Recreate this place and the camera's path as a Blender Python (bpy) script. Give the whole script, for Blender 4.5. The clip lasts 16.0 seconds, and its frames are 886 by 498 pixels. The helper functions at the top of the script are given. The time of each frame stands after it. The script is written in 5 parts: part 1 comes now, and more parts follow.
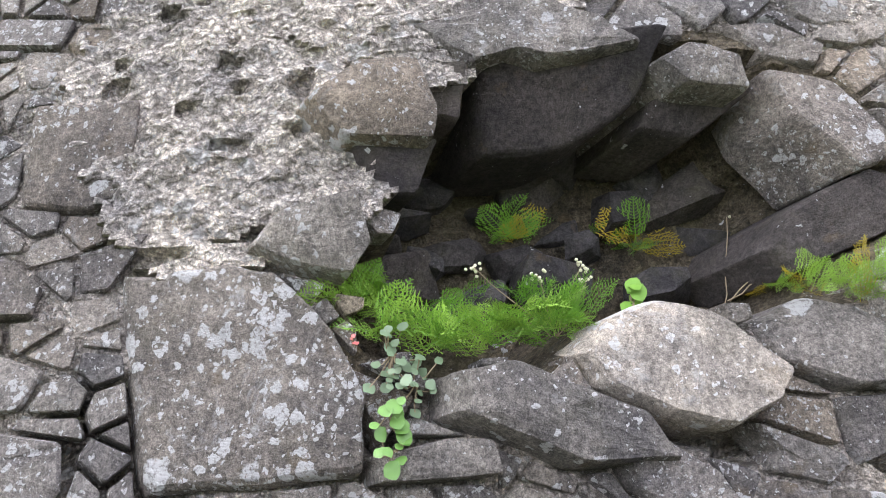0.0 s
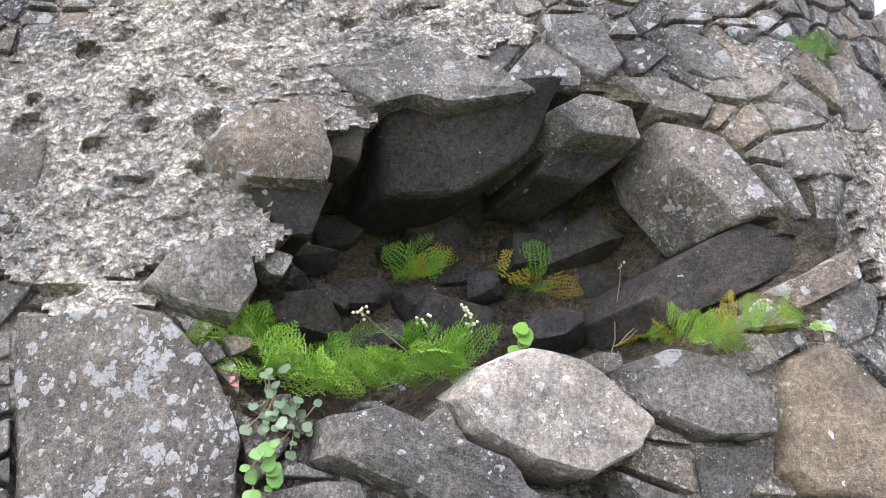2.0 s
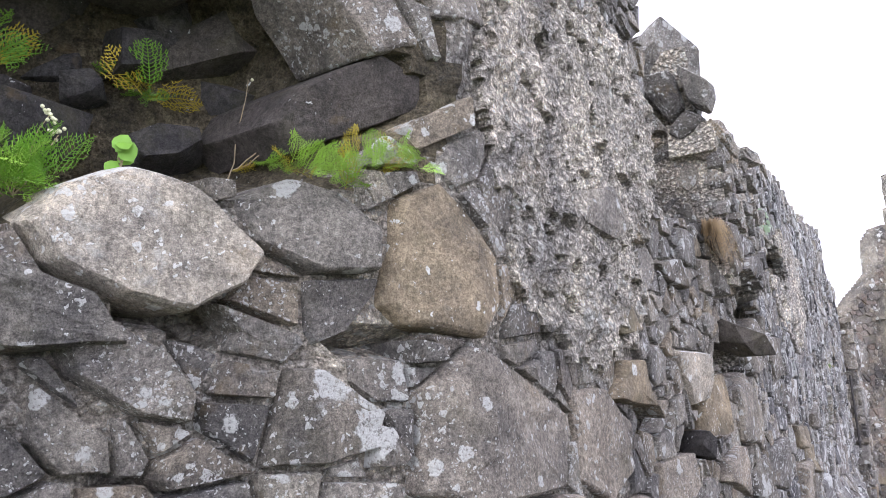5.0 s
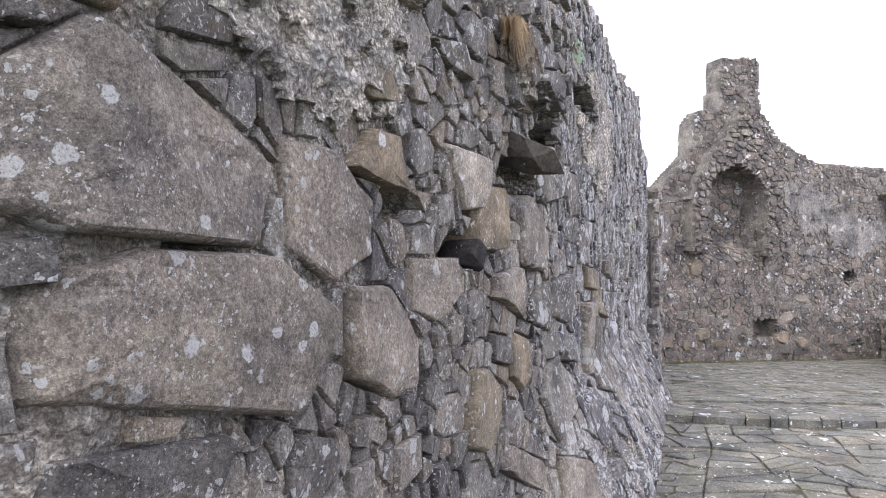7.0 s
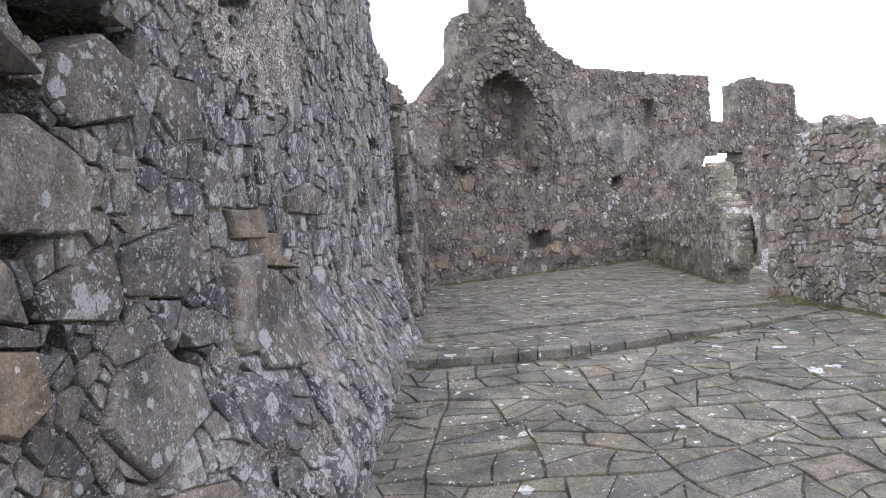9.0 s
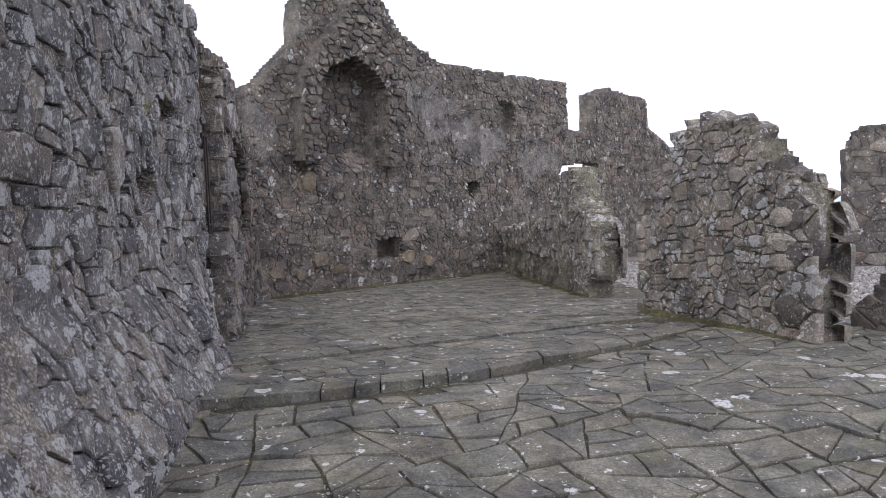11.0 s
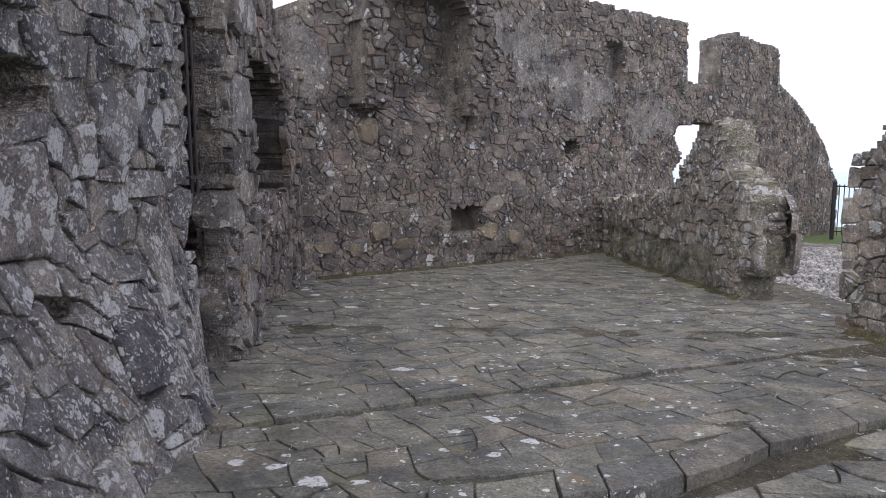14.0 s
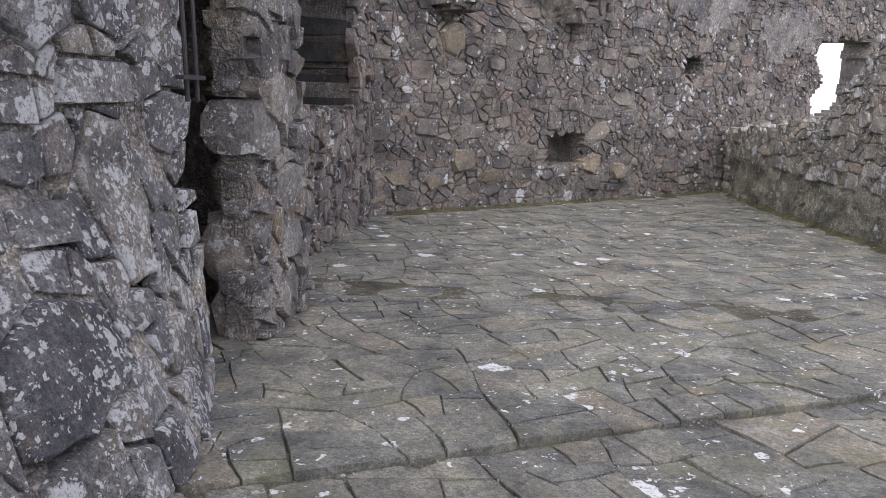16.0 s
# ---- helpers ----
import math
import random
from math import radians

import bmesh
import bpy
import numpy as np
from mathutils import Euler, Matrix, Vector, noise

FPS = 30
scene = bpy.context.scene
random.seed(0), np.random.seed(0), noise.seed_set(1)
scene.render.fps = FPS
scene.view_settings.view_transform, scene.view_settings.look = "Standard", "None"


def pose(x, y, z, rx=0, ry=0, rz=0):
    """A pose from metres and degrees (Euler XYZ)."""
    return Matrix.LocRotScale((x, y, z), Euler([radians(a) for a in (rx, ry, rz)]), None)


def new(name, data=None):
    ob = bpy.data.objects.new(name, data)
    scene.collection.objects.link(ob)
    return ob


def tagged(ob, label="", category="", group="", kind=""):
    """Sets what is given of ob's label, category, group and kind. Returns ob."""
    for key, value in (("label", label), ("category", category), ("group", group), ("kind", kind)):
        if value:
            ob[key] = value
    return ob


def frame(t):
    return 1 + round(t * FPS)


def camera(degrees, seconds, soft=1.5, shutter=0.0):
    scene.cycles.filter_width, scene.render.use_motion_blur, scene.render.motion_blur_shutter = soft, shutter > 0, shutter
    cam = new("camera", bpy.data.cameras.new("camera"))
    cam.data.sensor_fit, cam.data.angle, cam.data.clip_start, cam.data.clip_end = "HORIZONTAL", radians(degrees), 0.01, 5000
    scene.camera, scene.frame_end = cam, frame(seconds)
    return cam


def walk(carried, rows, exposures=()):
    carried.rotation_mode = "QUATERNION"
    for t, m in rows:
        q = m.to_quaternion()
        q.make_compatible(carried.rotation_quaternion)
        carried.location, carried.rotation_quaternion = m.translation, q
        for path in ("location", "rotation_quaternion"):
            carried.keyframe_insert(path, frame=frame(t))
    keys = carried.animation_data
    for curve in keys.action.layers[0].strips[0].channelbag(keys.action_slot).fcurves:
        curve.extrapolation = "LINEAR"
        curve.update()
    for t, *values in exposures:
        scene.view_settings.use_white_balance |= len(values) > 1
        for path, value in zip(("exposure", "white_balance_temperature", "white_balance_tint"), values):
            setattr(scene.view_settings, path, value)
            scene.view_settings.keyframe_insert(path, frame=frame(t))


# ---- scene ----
cam = camera(62.0, 16.0, soft=0.7)
ROWS = [
    (0, pose(0.771, -3.493, 1.704, 114.95, -1.52, 63.19)),
    (0.5, pose(0.823, -3.495, 1.749, 114.55, -1.77, 62.75)),
    (1, pose(0.859, -3.470, 1.785, 114.80, -1.42, 62.62)),
    (1.5, pose(0.881, -3.391, 1.764, 115.54, -1.59, 62.42)),
    (2, pose(0.943, -3.330, 1.767, 115.65, -2.29, 61.68)),
    (2.5, pose(1.002, -3.277, 1.759, 115.30, -3.44, 60.25)),
    (3, pose(1.065, -3.204, 1.747, 115.45, -4.03, 59.53)),
    (3.2, pose(1.069, -3.193, 1.728, 115.39, -4.22, 59.12)),
    (5.3, pose(0.853, -3.217, 1.831, 100.06, 2.17, 32.84)),
    (5.5, pose(0.842, -3.118, 1.786, 99.39, 2.17, 33.00)),
    (6, pose(0.897, -2.915, 1.717, 97.59, 0.30, 31.76)),
    (6.5, pose(0.937, -2.785, 1.637, 95.31, 0.40, 28.57)),
    (7, pose(0.946, -2.660, 1.547, 92.06, -0.70, 22.07)),
    (7.5, pose(1.275, -2.611, 1.669, 90.30, -3.10, 16.66)),
    (8, pose(1.690, -2.210, 1.755, 87.96, 2.30, 13.40)),
    (8.5, pose(1.530, -1.650, 1.672, 86.10, 0.50, 12.21)),
    (9, pose(1.455, -1.210, 1.655, 85.41, 3.04, 7.65)),
    (9.5, pose(1.570, -0.585, 1.525, 87.02, 1.50, -0.54)),
    (9.7, pose(1.540, -0.451, 1.507, 86.19, 1.40, -3.71)),
    (11.8, pose(1.448, 0.840, 1.408, 85.95, 1.27, -3.59)),
    (12, pose(1.420, 1.009, 1.406, 84.64, 2.01, -4.23)),
    (12.5, pose(1.417, 1.470, 1.389, 85.14, 0.80, -4.69)),
    (13, pose(1.371, 1.947, 1.351, 85.37, -2.66, -4.44)),
    (13.5, pose(1.303, 2.410, 1.328, 84.10, -1.37, -2.60)),
    (14, pose(1.301, 2.854, 1.332, 83.56, -0.50, 1.56)),
    (14.5, pose(1.297, 3.307, 1.250, 82.79, -0.92, -5.58)),
    (15, pose(1.308, 3.664, 1.225, 80.51, -0.58, -3.93)),
    (15.5, pose(1.215, 3.968, 1.240, 78.88, -3.20, 4.16)),
    (16, pose(1.107, 4.228, 1.249, 77.71, -1.70, 7.87)),
]
walk(cam, ROWS, [(0, 1.64), (3.2, 1.7), (5.5, 1.38), (7, 1.22), (8.5, 0.9), (9.7, 0.57), (11.8, 0.14), (13, 0.18), (14, 0.3), (15, 0.55), (16, 0.85)])

# ---- world and light: a bright overcast sky ----
world = bpy.data.worlds.new("overcast")
scene.world = world
world.use_nodes = True
wn, wl = world.node_tree.nodes, world.node_tree.links
sky = wn.new("ShaderNodeTexSky")
sky.sky_type = "NISHITA"
sky.sun_disc = False
sky.sun_elevation = radians(52)
sky.sun_rotation = radians(192)
sky.dust_density = 4.0
pale = wn.new("ShaderNodeHueSaturation")
pale.inputs["Saturation"].default_value = 0.12
pale.inputs["Value"].default_value = 0.10
veil = wn.new("ShaderNodeMix")
veil.data_type = "RGBA"
veil.inputs["Factor"].default_value = 0.75
veil.inputs["B"].default_value = (1.04, 1.035, 1.28, 1)
wl.new(sky.outputs[0], pale.inputs["Color"])
wl.new(pale.outputs[0], veil.inputs["A"])
wl.new(veil.outputs["Result"], wn["Background"].inputs["Color"])
wn["Background"].inputs["Strength"].default_value = 1.25
sun = new("sun", bpy.data.lights.new("sun", "SUN"))
sun.data.energy, sun.data.angle, sun.data.color = 0.6, radians(25), (1.0, 0.98, 0.96)
sun.matrix_world = pose(0, 0, 20, 36, 0, -12)
scene.view_settings.exposure = 0.0


# ---- materials ----
def material(name):
    m = bpy.data.materials.new(name)
    m.use_nodes = True
    n, l = m.node_tree.nodes, m.node_tree.links
    return m, n, l, n["Principled BSDF"]


def plain(name, colour, rough=0.8, metal=0.0):
    m, n, l, b = material(name)
    b.inputs["Roughness"].default_value, b.inputs["Metallic"].default_value = rough, metal
    v = n.new("ShaderNodeTexNoise")
    v.inputs["Scale"].default_value, v.inputs["Detail"].default_value = 14, 5
    g = n.new("ShaderNodeNewGeometry")
    l.new(g.outputs["Position"], v.inputs["Vector"])
    mx = n.new("ShaderNodeMix")
    mx.data_type = "RGBA"
    mx.inputs["A"].default_value = (*[c * 0.6 for c in colour], 1)
    mx.inputs["B"].default_value = (*[min(1, c * 1.4) for c in colour], 1)
    l.new(v.outputs["Fac"], mx.inputs["Factor"])
    l.new(mx.outputs["Result"], b.inputs["Base Color"])
    return m


def noise_node(n, l, where, scale, detail=6, rough=0.6, distort=0.0):
    v = n.new("ShaderNodeTexNoise")
    v.inputs["Scale"].default_value, v.inputs["Detail"].default_value = scale, detail
    v.inputs["Roughness"].default_value, v.inputs["Distortion"].default_value = rough, distort
    l.new(where, v.inputs["Vector"])
    return v.outputs["Fac"]


def ramp_node(n, l, fac, stops):
    r = n.new("ShaderNodeValToRGB")
    e = r.color_ramp.elements
    while len(e) < len(stops):
        e.new(0.5)
    for k, (p, c) in zip(e, stops):
        k.position, k.color = p, (*c, 1)
    l.new(fac, r.inputs["Fac"])
    return r.outputs["Color"]


def mix_node(n, l, fac, a, b, blend="MIX"):
    m = n.new("ShaderNodeMix")
    m.data_type, m.blend_type = "RGBA", blend
    for key, val in (("Factor", fac), ("A", a), ("B", b)):
        if hasattr(val, "is_output"):
            l.new(val, m.inputs[key])
        else:
            m.inputs[key].default_value = val if key == "Factor" else (*val, 1)
    return m.outputs["Result"]


def math_node(n, l, op, a, b=0.0, clamp=False):
    m = n.new("ShaderNodeMath")
    m.operation, m.use_clamp = op, clamp
    for i, val in enumerate((a, b)):
        if hasattr(val, "is_output"):
            l.new(val, m.inputs[i])
        else:
            m.inputs[i].default_value = val
    return m.outputs[0]


def weathered(name, tones, lichen=0.5, lichen_scale=22, bump=0.5, grain=60, moss=0.25, rough=0.9, pits=0.0, speckle=0.7, blot=0.4, crown=0.0):
    """Stone: a tone for each piece, grain, stains, pale crusts of lichen in spots and blotches, ochre and green growth."""
    m, n, l, b = material(name)
    geo = n.new("ShaderNodeNewGeometry")
    pos = geo.outputs["Position"]
    info = n.new("ShaderNodeObjectInfo")
    pick = math_node(n, l, "FRACT", math_node(n, l, "ADD", info.outputs["Random"], geo.outputs["Random Per Island"]))
    tones = list(tones) * (2 if len(tones) == 1 else 1)
    k = len(tones)
    base = ramp_node(n, l, pick, [((i + 0.5) / k, c) for i, c in enumerate(tones)])
    stain = noise_node(n, l, pos, 3.2, 5, 0.65, 0.4)
    base = mix_node(n, l, 1.0, base, ramp_node(n, l, stain, [(0.36, (0.55, 0.56, 0.58)), (0.64, (1.35, 1.32, 1.25))]), "MULTIPLY")
    mid = noise_node(n, l, pos, grain * 0.28, 7, 0.7, 0.3)
    base = mix_node(n, l, speckle * 0.8, base, ramp_node(n, l, mid, [(0.36, (0.62, 0.62, 0.63)), (0.64, (1.38, 1.37, 1.35))]), "MULTIPLY")
    fine = noise_node(n, l, pos, grain, 8, 0.8)
    base = mix_node(n, l, speckle, base, ramp_node(n, l, fine, [(0.40, (0.42, 0.42, 0.43)), (0.60, (1.58, 1.57, 1.55))]), "MULTIPLY")
    micro = noise_node(n, l, pos, grain * 3.4, 3, 0.75)
    base = mix_node(n, l, speckle, base, ramp_node(n, l, micro, [(0.36, (0.5, 0.5, 0.51)), (0.64, (1.5, 1.49, 1.47))]), "MULTIPLY")
    och = noise_node(n, l, pos, 5.5, 6, 0.65)
    base = mix_node(n, l, math_node(n, l, "MULTIPLY", ramp_node(n, l, och, [(0.60, (0, 0, 0)), (0.70, (1, 1, 1))]), 0.4), base, (0.24, 0.17, 0.075))
    mo = noise_node(n, l, pos, 4.1, 7, 0.7)
    base = mix_node(n, l, math_node(n, l, "MULTIPLY", ramp_node(n, l, mo, [(0.52, (0, 0, 0)), (0.68, (1, 1, 1))]), moss), base, (0.16, 0.155, 0.07))
    wob = n.new("ShaderNodeTexNoise")
    wob.inputs["Scale"].default_value, wob.inputs["Detail"].default_value = lichen_scale * 2, 5
    l.new(pos, wob.inputs["Vector"])
    sc = n.new("ShaderNodeVectorMath")
    sc.operation = "SCALE"
    sc.inputs["Scale"].default_value = 0.9 / lichen_scale
    l.new(wob.outputs["Color"], sc.inputs[0])
    warp = n.new("ShaderNodeVectorMath")
    warp.operation = "ADD"
    l.new(pos, warp.inputs[0])
    l.new(sc.outputs[0], warp.inputs[1])
    crust = None
    for s, slow in ((lichen_scale * 0.55, 2.1), (lichen_scale * 1.6, 3.3), (lichen_scale * 4.2, 5.0)):
        vo = n.new("ShaderNodeTexVoronoi")
        vo.inputs["Scale"].default_value = s
        l.new(warp.outputs[0], vo.inputs["Vector"])
        sep = n.new("ShaderNodeSeparateColor")
        l.new(vo.outputs["Color"], sep.inputs[0])
        group = noise_node(n, l, pos, slow, 4, 0.65)
        rad = math_node(n, l, "MULTIPLY", math_node(n, l, "SUBTRACT", math_node(n, l, "ADD", sep.outputs[0], math_node(n, l, "MULTIPLY", group, 1.6)), 1.78 - lichen * 0.6, True), 1.15)
        spot = math_node(n, l, "MULTIPLY", math_node(n, l, "SUBTRACT", rad, vo.outputs["Distance"]), 20.0, True)
        crust = spot if crust is None else math_node(n, l, "MAXIMUM", crust, spot)
    blotch = ramp_node(n, l, noise_node(n, l, pos, lichen_scale * 0.4, 12, 0.78, 0.6), [(0.60 - lichen * 0.06, (0, 0, 0)), (0.66 - lichen * 0.06, (1, 1, 1))])
    crust = math_node(n, l, "MAXIMUM", crust, math_node(n, l, "MULTIPLY", blotch, blot))
    if crown:
        split = n.new("ShaderNodeSeparateXYZ")
        l.new(geo.outputs["Normal"], split.inputs[0])
        tops = math_node(n, l, "ADD", split.outputs["Z"], math_node(n, l, "MULTIPLY", noise_node(n, l, pos, 9, 8, 0.7, 0.3), 1.5))
        crust = math_node(n, l, "MAXIMUM", crust, math_node(n, l, "MULTIPLY", math_node(n, l, "MULTIPLY", math_node(n, l, "SUBTRACT", tops, 1.68 if crown < 0.95 else 1.45), 14.0, True), crown))
    holes = ramp_node(n, l, noise_node(n, l, pos, lichen_scale * 5, 4, 0.75), [(0.34, (0, 0, 0)), (0.5, (1, 1, 1))])
    crust = math_node(n, l, "MULTIPLY", crust, math_node(n, l, "MULTIPLY", holes, 0.88))
    col = mix_node(n, l, crust, base, (0.66, 0.67, 0.65))
    height = math_node(n, l, "ADD", noise_node(n, l, pos, grain * 0.2, 9, 0.72), math_node(n, l, "ADD", math_node(n, l, "MULTIPLY", fine, 0.5), math_node(n, l, "MULTIPLY", crust, 0.12)))
    if pits:
        vp = n.new("ShaderNodeTexVoronoi")
        vp.inputs["Scale"].default_value = 55
        l.new(warp.outputs[0], vp.inputs["Vector"])
        grit = ramp_node(n, l, vp.outputs["Distance"], [(0.15, (1.3, 1.29, 1.26)), (0.62, (0.52, 0.50, 0.47))])
        col = mix_node(n, l, pits, col, mix_node(n, l, 1.0, col, grit, "MULTIPLY"))
        height = math_node(n, l, "SUBTRACT", height, math_node(n, l, "MULTIPLY", vp.outputs["Distance"], pits))
    l.new(col, b.inputs["Base Color"])
    b.inputs["Roughness"].default_value = rough
    b.inputs["Specular IOR Level"].default_value = 0.3
    bp = n.new("ShaderNodeBump")
    bp.inputs["Strength"].default_value, bp.inputs["Distance"].default_value = bump, 0.04
    l.new(height, bp.inputs["Height"])
    l.new(bp.outputs[0], b.inputs["Normal"])
    return m


GREYS = [(0.149, 0.143, 0.138), (0.196, 0.186, 0.176), (0.287, 0.27, 0.241), (0.23, 0.218, 0.205), (0.322, 0.299, 0.265), (0.241, 0.218, 0.19), (0.287, 0.276, 0.259), (0.172, 0.164, 0.159), (0.299, 0.259, 0.207)]
DARKS = [(0.17, 0.155, 0.145), (0.24, 0.215, 0.185), (0.13, 0.122, 0.12), (0.28, 0.25, 0.21), (0.19, 0.176, 0.17), (0.22, 0.175, 0.15), (0.155, 0.143, 0.135)]
SLABS = [(0.174, 0.172, 0.147), (0.135, 0.137, 0.122), (0.196, 0.191, 0.159), (0.156, 0.158, 0.137), (0.122, 0.125, 0.117), (0.183, 0.170, 0.139)]
stone_near = weathered("weathered_basalt", GREYS, 0.62, 32, 0.9, 90, 0.15, 0.9, 0, 0.75, 0.3)
SIDE = [(0.13, 0.13, 0.138), (0.195, 0.192, 0.195), (0.273, 0.267, 0.257), (0.169, 0.166, 0.169), (0.312, 0.293, 0.26), (0.221, 0.205, 0.195)]
stone_side = weathered("lichened_side_stone", SIDE, 0.85, 16, 0.9, 80, 0.12, 0.9, 0, 0.75, 0.35)
# Brown stone, darkened to carry the shade under and inside the niche blocks.
stone_brown_shade = weathered("brown_shaded_stone", [(0.095, 0.085, 0.078), (0.075, 0.068, 0.065)], 0.1, 26, 0.8, 80, 0.2, 0.9, 0, 0.6, 0.05)
stone_tan = weathered("tan_basalt_block", [(0.32, 0.285, 0.245), (0.285, 0.26, 0.23)], 0.55, 34, 0.9, 90, 0.25, 0.9, 0, 0.75, 0.15)
stone_ochre = weathered("ochre_stone", [(0.245, 0.205, 0.15), (0.225, 0.195, 0.15)], 0.4, 24, 0.7, 90, 0.25, 0.9, 0, 0.6, 0.1)
stone_pale = weathered("pale_boulder", [(0.42, 0.385, 0.33)], 0.5, 20, 0.8, 90, 0.15, 0.9, 0, 0.7, 0.3, 0.95)
stone_crown = weathered("lichen_topped_stone", [(0.21, 0.20, 0.185)], 0.5, 20, 0.9, 90, 0.15, 0.9, 0, 0.75, 0.25, 0.9)
stone_crust = weathered("crusted_block", [(0.20, 0.185, 0.165)], 0.72, 20, 0.9, 90, 0.2, 0.9, 0, 0.75, 0.4)
# Dark stone; on the recess and slit faces this colour stands for shade.
stone_dark = weathered("dark_stone_and_shade", [(0.07, 0.068, 0.07), (0.10, 0.09, 0.08), (0.055, 0.053, 0.055)], 0.1, 26, 0.8, 70, 0.3, 0.9, 0, 0.6, 0.05)
stone_far = weathered("rubble_stone", DARKS, 0.47, 10, 0.9, 60, 0.2, 0.9, 0, 0.6, 0.15)
stone_pier = weathered("lichened_rubble", [(0.29, 0.265, 0.24), (0.34, 0.31, 0.275), (0.22, 0.21, 0.2), (0.38, 0.35, 0.30), (0.31, 0.26, 0.215)], 0.72, 12, 0.9, 60, 0.2, 0.9, 0, 0.6, 0.25)
stone_floor = weathered("worn_paving_stone", SLABS, 0.36, 11, 0.6, 60, 0.42, 0.75, 0, 0.65, 0.2)
mortar_near = weathered("lime_mortar", [(0.75, 0.715, 0.665), (0.69, 0.665, 0.62)], 0.5, 30, 1.0, 70, 0.14, 0.95, 0.9, 0.7, 0.3)
mortar_joint = weathered("grey_joint_mortar", [(0.56, 0.535, 0.50), (0.48, 0.455, 0.42)], 0.6, 30, 1.0, 70, 0.2, 0.95, 0.9, 0.7, 0.3)
lime = weathered("pale_lime_plaster", [(0.30, 0.29, 0.278)], 0.42, 10, 0.9, 34, 0.2, 0.95, 0.5, 0.6, 0.25)
mortar_low = weathered("mossy_render", [(0.34, 0.33, 0.27), (0.30, 0.29, 0.24)], 0.5, 14, 1.0, 40, 0.35, 0.95, 0.5, 0.6, 0.3)
mortar_far = weathered("old_mortar", [(0.29, 0.27, 0.245), (0.25, 0.235, 0.215)], 0.4, 12, 1.0, 34, 0.25, 0.95, 0.5, 0.5, 0.3)
# Brown niche earth, darkened so part of the recess's shade is its colour.
niche_shade_earth = weathered("dark_shaded_earth", [(0.125, 0.108, 0.075)], 0.2, 26, 1.0, 50, 0.5, 0.9, 0.3, 0.8, 0.1)
soil = weathered("earth_and_moss", [(0.105, 0.098, 0.07), (0.12, 0.108, 0.078)], 0.35, 30, 1.0, 80, 0.45)


# ---- building helpers ----
def mesh_object(name, verts, faces, mat, parent=None, smooth=False):
    me = bpy.data.meshes.new(name)
    me.from_pydata(verts, [], faces)
    me.materials.append(mat)
    if smooth:
        me.shade_smooth()
    ob = new(name, me)
    ob.parent = parent
    return ob


def part(name, bm, mat, parent, label=""):
    me = bpy.data.meshes.new(name)
    bm.to_mesh(me)
    bm.free()
    me.materials.append(mat)
    ob = new(name, me)
    ob.parent = parent
    return tagged(ob, label) if label else ob


def nz(x, y, z=0.0, s=1.0):
    return noise.noise((x * s, y * s, z * s))


def clip(poly, nx, ny, c):
    """Keep the side nx*x + ny*y <= c."""
    out = []
    for i, (x1, y1) in enumerate(poly):
        x0, y0 = poly[i - 1]
        d0, d1 = nx * x0 + ny * y0 - c, nx * x1 + ny * y1 - c
        if (d0 <= 0) != (d1 <= 0):
            k = d0 / (d0 - d1)
            out.append((x0 + (x1 - x0) * k, y0 + (y1 - y0) * k))
        if d1 <= 0:
            out.append((x1, y1))
    return out


def cells(seeds, reach, gap, heroes=()):
    """Polygons round seeds, each cut off halfway to its neighbours and at the outlines of the named stones."""
    pts = np.array(seeds)
    out = []
    for i, (x, y) in enumerate(seeds):
        d = np.hypot(pts[:, 0] - x, pts[:, 1] - y)
        near = np.argsort(d)[1:22]
        poly = [(x - reach, y - reach), (x + reach, y - reach), (x + reach, y + reach), (x - reach, y + reach)]
        for j in near:
            if d[j] > 2.9 * reach or len(poly) < 3:
                break
            nx, ny = (pts[j, 0] - x) / d[j], (pts[j, 1] - y) / d[j]
            poly = clip(poly, nx, ny, nx * x + ny * y + d[j] / 2 - gap)
        for hero in heroes:
            hx, hy = hero[0]
            if abs(hx - x) > 0.9 or abs(hy - y) > 0.9 or len(poly) < 3:
                continue
            best = None
            ring = hero[1]
            for k in range(len(ring)):
                (ax, ay), (bx, by) = ring[k - 1], ring[k]
                ex, ey = bx - ax, by - ay
                s = max(0, min(1, ((x - ax) * ex + (y - ay) * ey) / (ex * ex + ey * ey + 1e-9)))
                cx, cy = ax + ex * s, ay + ey * s
                q = math.hypot(x - cx, y - cy)
                if best is None or q < best[0]:
                    best = (q, cx, cy)
            q, cx, cy = best
            if q > 1e-4:
                nx, ny = (cx - x) / q, (cy - y) / q
                poly = clip(poly, nx, ny, nx * cx + ny * cy - gap * 1.6)
        out.append(poly)
    return out


def inside(ring, x, y):
    hit = False
    for i in range(len(ring)):
        (x0, y0), (x1, y1) = ring[i - 1], ring[i]
        if (y0 > y) != (y1 > y) and x < (x1 - x0) * (y - y0) / (y1 - y0) + x0:
            hit = not hit
    return hit


def scatter(rng, u0, u1, v0, v1, size, flat=1.5, jitter=0.36, vary=0.45):
    """Seeds in broken courses: rows of uneven height, stones of uneven width."""
    out = []
    v = v0
    while v < v1:
        h = size / flat * rng.uniform(1 - vary, 1 + vary)
        u = u0 + rng.uniform(-size, 0)
        while u < u1:
            w = size * rng.uniform(1 - vary, 1 + vary * 1.3)
            out.append((u + w / 2 + rng.uniform(-jitter, jitter) * w * 0.5, v + h / 2 + rng.uniform(-jitter, jitter) * h))
            u += w
        v += h
    return out


